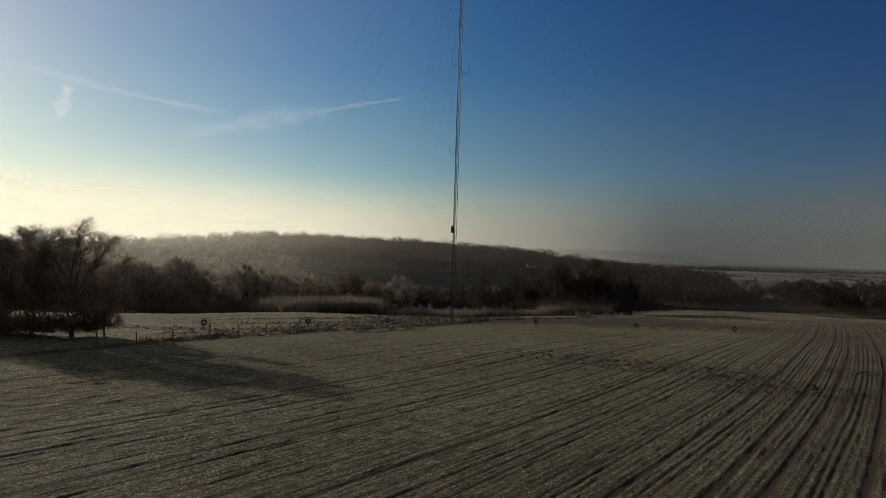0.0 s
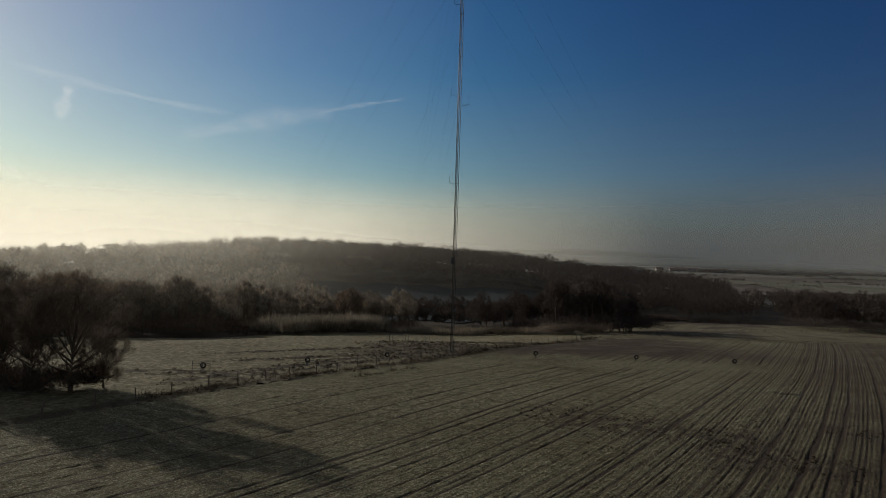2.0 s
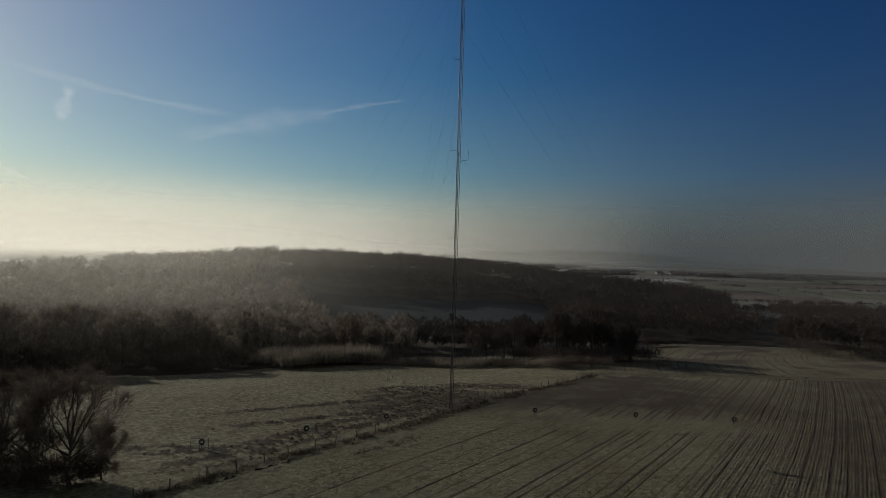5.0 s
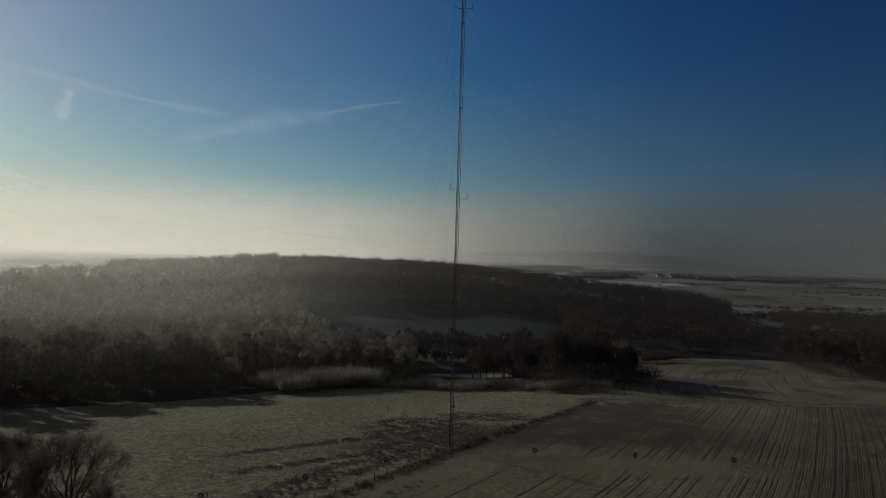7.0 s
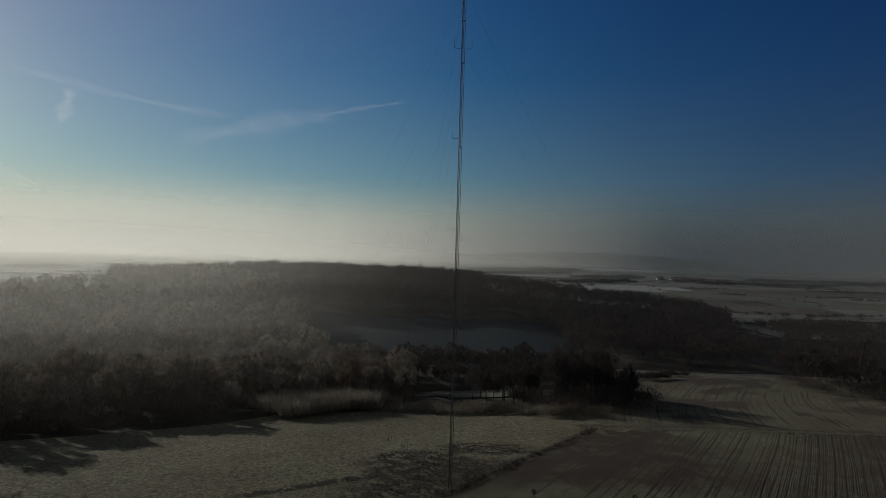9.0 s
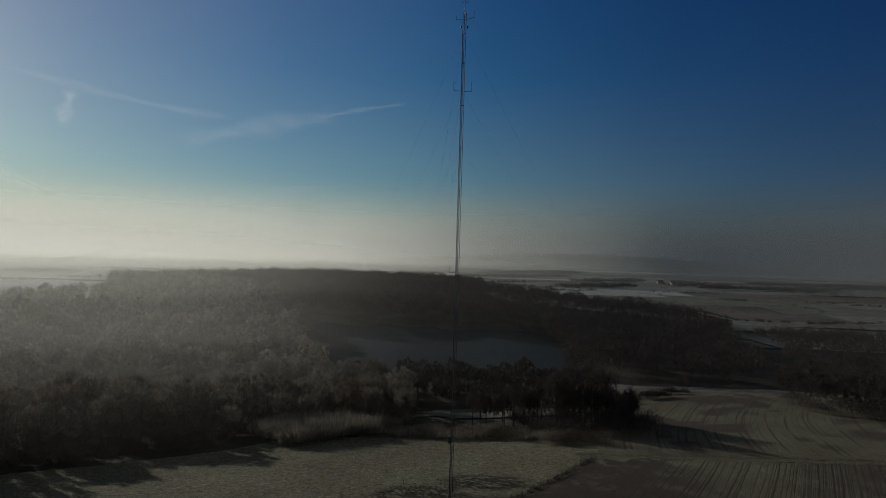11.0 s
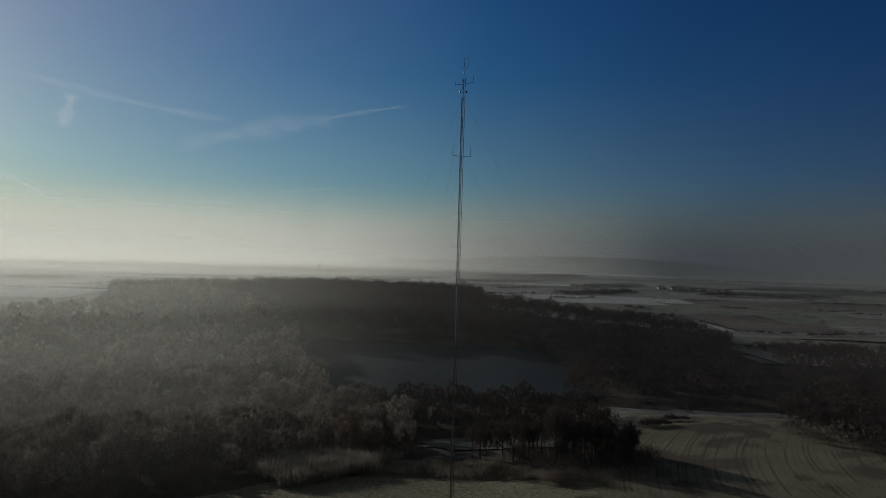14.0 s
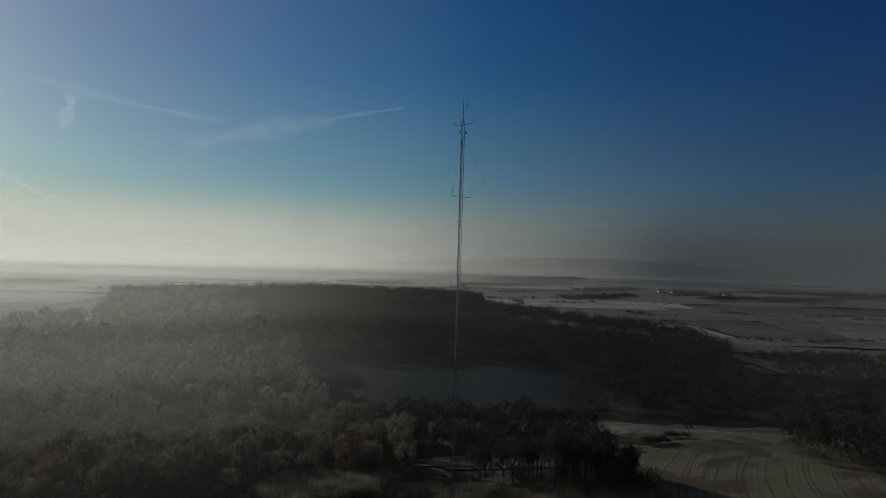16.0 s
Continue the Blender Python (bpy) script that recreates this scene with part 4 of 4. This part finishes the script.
def mast():
    e = new("radio_mast")
    r = 0.26
    legs = [(r * math.cos(a), r * math.sin(a)) for a in (radians(90), radians(210), radians(330))]
    for lx, ly in legs:
        part("leg", Build().bar([(lx, ly, -0.2), (lx, ly, TOP)], 0.035, 8).mesh("leg", STEEL, True), e)
    b = Build()
    z, k = 0.3, 0
    while z < TOP - 0.6:
        for i in range(3):
            p, q = legs[i], legs[(i + 1) % 3]
            if k % 2:
                p, q = q, p
            b.bar([(*p, z), (*q, z + 0.55)], 0.011, 4)
        z, k = z + 0.55, k + 1
    part("lattice_bracing", b.mesh("lattice_bracing", STEEL), e)
    part("feeder_cable", Build().bar([(-0.13, -0.2, 0.5), (-0.13, -0.2, TOP - 3)], 0.036, 12).mesh("feeder_cable", PALE_STEEL, True), e, "bright metal-sheathed feeder cable")
    part("pole_top", Build().bar([(0, 0, TOP - 1), (0, 0, TOP + 2.2)], 0.045, 8).mesh("pole_top", STEEL, True), e)
    for zj in range(6, 72, 6):
        part("joint_plate", Build().bar([(0, 0, zj), (0, 0, zj + 0.05)], 0.32, 3).mesh("joint_plate", STEEL), e)

    def dipole(z, side, reach, rod, slant=0.0):
        ar = part("antenna_arm", Build().bar([(0.2 * side, 0, z), (reach * side, -0.2, z + slant)], 0.028, 6).mesh("antenna_arm", STEEL), e)
        part("dipole_rod", Build().bar([(reach * side, -0.2, z + slant - 0.05), (reach * side, -0.2, z + slant + rod)], 0.022, 6).mesh("dipole_rod", STEEL), ar)
    for z, side, reach, rod, slant in ((24.0, -1, 1.05, 1.0, 0.0), (36.5, -1, 1.1, 0.9, -0.1), (34.9, 1, 1.35, 1.3, 0.25), (49.3, -1, 1.1, 0.9, 0.0),
                                      (62.0, -1, 1.25, 1.3, 0.1), (62.0, 1, 1.25, 1.3, 0.0), (72.2, -1, 1.15, 0.5, -0.15), (72.2, 1, 1.35, 0.9, 0.3),
                                      (TOP + 1.5, 1, 0.55, 1.3, 0.1), (TOP + 1.5, -1, 0.35, 0.15, 0.0)):
        dipole(z, side, reach, rod, slant)
    part("whip", Build().bar([(0, 0, TOP + 2.2), (0, 0, TOP + 2.9)], 0.02, 6).mesh("whip", STEEL), e)
    for s in (-1, 1):
        part("top_lamp", Build().bar([(0.45 * s, 0, TOP - 2.1), (0.45 * s, 0, TOP - 1.8)], [0.12, 0.08], 8).mesh("top_lamp", STEEL), e)
    part("equipment_box", Build().box((-0.32, -0.28, 13.1), (0.5, 0.3, 0.95)).mesh("equipment_box", STEEL), e, "grey equipment box on the mast")
    part("side_bracket", Build().bar([(0.2, 0, 14.7), (0.6, 0, 14.75)], 0.03).mesh("side_bracket", STEEL), e)
    part("junction_box", Build().box((0.28, -0.2, 6.1), (0.22, 0.2, 0.4)).mesh("junction_box", STEEL), e)
    part("concrete_foot", Build().box((0, 0, 0.0), (0.8, 0.8, 0.25), 0.3).mesh("concrete_foot", BROWN_FIELD), e)
    e.location = MAST
    return tagged(e, "tall slim galvanised lattice radio mast held by guy wires", "mast")


mast()
ANCHORS = {"east": [(13.1, 85.2), (26.7, 84.3), (39.6, 83.2)], "west": [(-6.8, 78.5), (-15.2, 70.5), (-24.2, 63.0)], "north": [(-2.4, 99.8), (-6.2, 108.0), (-9.6, 115.5)]}


def guy(a, z):
    """One guy wire, with a little sag."""
    p, q = Vector((*a, land_z(*a) + 0.7)), MAST + Vector((0, 0, z))
    pts = [p.lerp(q, t) - Vector((0, 0, 0.012 * (q - p).length * 4 * t * (1 - t))) for t in (0, .17, .33, .5, .67, .83, 1)]
    ob = new("guy_wire", Build().bar(pts, 0.006, 4).mesh("guy_wire", WIRE))
    return tagged(ob, "thin steel guy wire from the mast to its ground anchor", "guy wire", "guy wires of the mast")


for side in ANCHORS.values():
    for a, heights in zip(side, ((9, 18, 27), (36, 45), (54, 62, 70.5))):
        for z in heights:
            guy(a, z)


def tyre_mesh():
    n, m = 20, 8
    v, f = [], []
    for i in range(n):
        a = 2 * math.pi * i / n
        for j in range(m):
            c = 2 * math.pi * j / m
            r = 0.24 + 0.08 * math.cos(c)
            v.append(Vector((r * math.cos(a), 0.1 * math.sin(c), r * math.sin(a))))
            f.append((i * m + j, ((i + 1) % n) * m + j, ((i + 1) % n) * m + (j + 1) % m, i * m + (j + 1) % m))
    return mesh_of("tyre", v, f, RUBBER, True)


TYRE = tyre_mesh()


def anchor(x, y, hurdle, pale):
    e = new("guy_anchor")
    part("anchor_rod", Build().bar([(0, 0, -0.3), (-0.1, 0, 0.85)], 0.04).mesh("anchor_rod", STEEL), e)
    part("strut", Build().bar([(0.25, -0.5, -0.05), (0.0, 0, 0.5)], 0.03).mesh("strut", STEEL), e)
    if not pale:
        t = part("tyre", TYRE, e, "black rubber tyre hung on the anchor")
        t.location = (0, -0.08, 0.68)
    for k in ((-0.4, 0.45) if pale else ()):
        part("guard_post", Build().bar([(k, 0.1, -0.2), (k + 0.1, 0, 1.35)], 0.05).mesh("guard_post", WALL_WHITE), e, "frost-white guard post")
    e.matrix_world = pose(x, y, land_z(x, y))
    tagged(e, "steel guy anchor between frost-white guard posts" if pale else "steel guy anchor with a black tyre hung on it", "guy anchor", "guy anchors of the mast")
    if hurdle:
        h = new("metal_hurdle")
        for k in range(5):
            part("rail", Build().bar([(-0.85, 0, 0.2 + 0.24 * k), (0.85, 0, 0.2 + 0.24 * k)], 0.02).mesh("rail", STEEL), h)
        for k in (-0.85, 0.0, 0.85):
            part("upright", Build().bar([(k, 0, -0.1), (k, 0, 1.2)], 0.025).mesh("upright", STEEL), h)
        h.matrix_world = pose(x, y - 0.6, land_z(x, y - 0.6), 0, 0, random.Random(int(x * 9)).uniform(-14, 14))
        tagged(h, "dark metal livestock hurdle guarding a guy anchor", "hurdle", "hurdles at the guy anchors")


for side, places in ANCHORS.items():
    for i, (x, y) in enumerate(places):
        anchor(x, y, side == "west" and i > 0, side == "north")


# ---------------------------------------------------------------- fence
def fence():
    e = new("wire_fence")
    rng = random.Random(4)
    tops = []
    y = 38.0
    me = [Build().add(tube([(0, 0, -0.4), (0.01 * k, 0, 0.6), (0.02 * k, 0.01, 1.15)], [0.065, 0.06, 0.05], 7)).mesh("post", WOOD) for k in range(-1, 3)]
    while y < 131:
        x = (FENCE_U + y * SR) / CR + 0.15 * math.sin(y)
        p = part("post", rng.choice(me), e)
        s = rng.uniform(0.85, 1.1)
        p.matrix_basis = pose(x, y, land_z(x, y), rng.uniform(-5, 5), rng.uniform(-6, 6), rng.uniform(0, 360)) @ Matrix.Scale(s, 4)
        tops.append(Vector((x, y, land_z(x, y))))
        y += rng.uniform(2.2, 3.0)
    for z in (0.35, 0.7, 1.02):
        part("wire", Build().bar([p + Vector((0, 0, z)) for p in tops], 0.006, 3).mesh("wire", STEEL), e)
    return tagged(e, "weathered wooden post and wire fence along the field edge", "fence")


fence()


# ---------------------------------------------------------------- the tree group beside the field
def branching(seed, height, wide, trunk_r, limbs_n=14):
    """A bare broad-leaved tree: limbs fan out low and curve upwards, with side branches all along and fine twigs at the ends."""
    rng = random.Random(seed)
    wood, fine = Build(), []

    def grow(p, d, le, r, lv, lift):
        n = (5, 8, 5, 2)[lv]
        pts, rs, heading = [p], [r], []
        for i in range(n):
            d = (d + Vector((rng.gauss(0, .1), rng.gauss(0, .1), lift + rng.gauss(0, .07)))).normalized()
            p = p + d * le / n
            pts.append(p)
            rs.append(max(r * (1 - 0.85 * (i + 1) / n), 0.005))
            heading.append(d)
        wood.add(tube(pts, rs, (8, 6, 4, 3)[lv], False))
        if lv == 3:
            for k in range(6):
                q = pts[-1].lerp(pts[0], rng.random() * 0.9)
                t = (d + Vector((rng.gauss(0, .5), rng.gauss(0, .5), rng.gauss(.12, .4)))).normalized()
                fine.append((q, t, rng.uniform(0.5, 1.0)))
            return
        for i in range(2 if lv == 1 else 0, n):
            for k in range((0, 1 + (i > 3), 3)[lv]):
                a = rng.uniform(0, 6.28)
                side = heading[i].cross(Vector((math.cos(a), math.sin(a), math.sin(a * 1.7)))).normalized()
                lean = rng.uniform(0.28, 0.6) if lv == 1 else rng.uniform(0.4, 0.8)
                share = 1 - 0.75 * i / n
                grow(pts[i + 1], heading[i] * math.cos(lean) + side * math.sin(lean), le * (rng.uniform(0.5, 0.8) if lv == 1 else rng.uniform(0.25, 0.42)) * share + 0.2, rs[i + 1] * 0.6, lv + 1, 0.06)
    grow(Vector((0, 0, -0.3)), Vector((0, 0, 1)), height * 0.3, trunk_r, 0, 0)
    for k in range(limbs_n):
        a = 2.4 * k + rng.uniform(-.3, .3)
        tilt = (0.1 + 1.2 * (k / (limbs_n - 1)) ** 0.9) * wide
        start = Vector((0, 0, height * (0.34 - 0.22 * k / limbs_n)))
        way = Vector((math.sin(tilt) * math.cos(a), math.sin(tilt) * math.sin(a), math.cos(tilt)))
        le = 0.1 * height                             # as far as a dome-shaped crown reaches that way
        while ((start + way * le).xy.length / (0.46 * height)) ** 2 + ((start + way * le).z / height - 0.5) ** 2 / 0.2 < 1 and le < height:
            le += 0.02 * height
        le *= rng.uniform(0.85, 1.0)
        grow(start, way, le, trunk_r * rng.uniform(0.3, 0.48), 1, 0.05)
    v = []
    for q, t, le in fine:
        s = t.cross(Vector((rng.gauss(0, 1), rng.gauss(0, 1), rng.gauss(0, 1)))).normalized() * 0.009
        v += [q - s, q + s, q + t * le]
    cap = 0.8 * height                               # the leaders stay short, so that the top is rounded
    wood.v, v = [[Vector((p.x, p.y, min(p.z, cap) + 0.6 * max(p.z - cap, 0))) for p in q] for q in (wood.v, v)]
    k = height / max(p.z for p in v)
    wood.v = [p * k for p in wood.v]
    v = np.array([tuple(p * k) for p in v])
    return wood.mesh("branchwork", BARK, True), big_mesh("crown", v, np.arange(len(v)).reshape(-1, 3), TWIG, sides=3)


joined("field_thicket", [bush_arrays(200 + s, 2.9, 3.9, 700) for s in range(4)], np.array([(-29.6 - 16 * t + 1.6 * math.sin(40 * t), 50.5 + 4.5 * t + 1.5 * math.cos(31 * t)) for t in np.linspace(0, 1.6, 70)]), TWIG, "dark tangled bushes under the field trees", 0.32, 0.85, seed=19, category="thicket")
TREE_KINDS = [branching(11, 10.4, 1.1, 0.24), branching(12, 9.6, 1.05, 0.22), branching(14, 8.2, 1.15, 0.2, 12)]
for k, x, y, s, turn in ((0, -30.6, 51.2, 1.0, 20), (1, -34.2, 51.6, 1.0, 100), (2, -37.6, 53.0, 1.1, 200), (1, -41.5, 55.0, 0.95, 310), (2, -28.6, 52.4, 0.62, 50), (0, -46.0, 57.0, 0.9, 140)):
    e = new("field_tree")
    part("branchwork", TREE_KINDS[k][0], e)
    part("crown", TREE_KINDS[k][1], e)
    e.matrix_world = pose(x, y, land_z(x, y), 0, 0, turn) @ Matrix.Scale(s, 4)
    tagged(e, "dark bare broad-leaved tree in the group beside the field", "tree", "trees of the field group")


# ---------------------------------------------------------------- weeds and grass
def tuft_field(name, places, mat, label, height, seed, category="weeds"):
    protos = [twigs(np.random.default_rng(seed + s), 16, (0, 0, height * 0.2), (height * 0.7, height * 0.7, height * 0.3), height * 0.8, 0.02, 1.5, 0.1)[0] for s in range(4)]
    joined(name, protos, places, mat, label, 0.5, 1.4, seed, category)


def by_density(x0, x1, y0, y1, n, amount, seed):
    rng = np.random.default_rng(seed)
    x, y = rng.uniform(x0, x1, n), rng.uniform(y0, y1, n)
    ok = rng.random(n) < amount(x, y)
    return np.stack([x[ok], y[ok]], 1)


tuft_field("pasture_weeds", by_density(-34, 20, 50, 120, 6000, lambda x, y: is_pasture(x, y) * pasture_bare(x, y), 50), DARK_GRASS, "dark dead weeds matted in the pasture", 0.2, 51)
tuft_field("field_weeds", by_density(4, 34, 32, 54, 2600, weedy, 52), DARK_GRASS, "dark weeds in patches of thin crop", 0.1, 53)


def fence_line(n, seed, spread):
    rng = np.random.default_rng(seed)
    y = rng.uniform(48, 130, n)
    y = y[rng.random(n) < sm(0.35, 0.6, soft_noise(y, y * 0, 2.6)) + 0.12]
    return np.stack([(FENCE_U + y * SR) / CR + rng.normal(0, spread, len(y)) + 0.3, y], 1)


tuft_field("fence_grass", fence_line(700, 54, 0.4), DARK_GRASS, "dark tussocks along the fence line", 0.4, 55, "grass")
tuft_field("fence_frost_grass", fence_line(600, 56, 0.7), DRY_GRASS, "frosted dry grass along the fence line", 0.35, 57, "grass")
tuft_field("verge_weeds", np.array([(-8.6 + 0.25 * k + 0.5 * math.sin(k * 3.1), 61.5 + 0.38 * k + 0.4 * math.cos(k * 5.3)) for k in range(26)]), DARK_GRASS, "dark weed clumps in the field edge", 0.45, 58)

# ---------------------------------------------------------------- crop near the camera
def seedlings():
    rng = np.random.default_rng(33)
    us, ys = np.arange(-24, 4, 0.15), np.arange(13.5, 44, 0.13)
    U, Y = np.meshgrid(us, ys)
    U, Y = U.ravel() + rng.normal(0, 0.03, U.size), Y.ravel() + rng.uniform(-.06, .06, U.size)
    X = row_x(U, Y)
    ok = (np.abs(X) < 0.75 * Y + 2) & (rng.random(U.size) < 0.75)
    for u0, half in TRACKS:
        ok &= np.abs(U - u0) > half
    X, Y = X[ok], Y[ok]
    n = len(X)
    vs = []
    for k in range(3):
        a = rng.uniform(0, 2 * math.pi, n)
        d = np.stack([np.cos(a), np.sin(a), rng.uniform(0.5, 1.4, n)], 1) * rng.uniform(0.03, 0.06, n)[:, None]
        s = np.stack([-np.sin(a), np.cos(a), 0 * a], 1) * 0.012
        p = np.stack([X, Y, land(X, Y) + 0.02], 1)
        vs.append(np.stack([p - s, p + s, p + d], 1))
    v = np.stack(vs, 1).reshape(-1, 3)
    tagged(new("cereal_seedlings", big_mesh("cereal_seedlings", v, np.arange(len(v)).reshape(-1, 3), SEEDLING, sides=3)), "frosted green cereal seedlings in rows", "crop", kind="stuff")


seedlings()
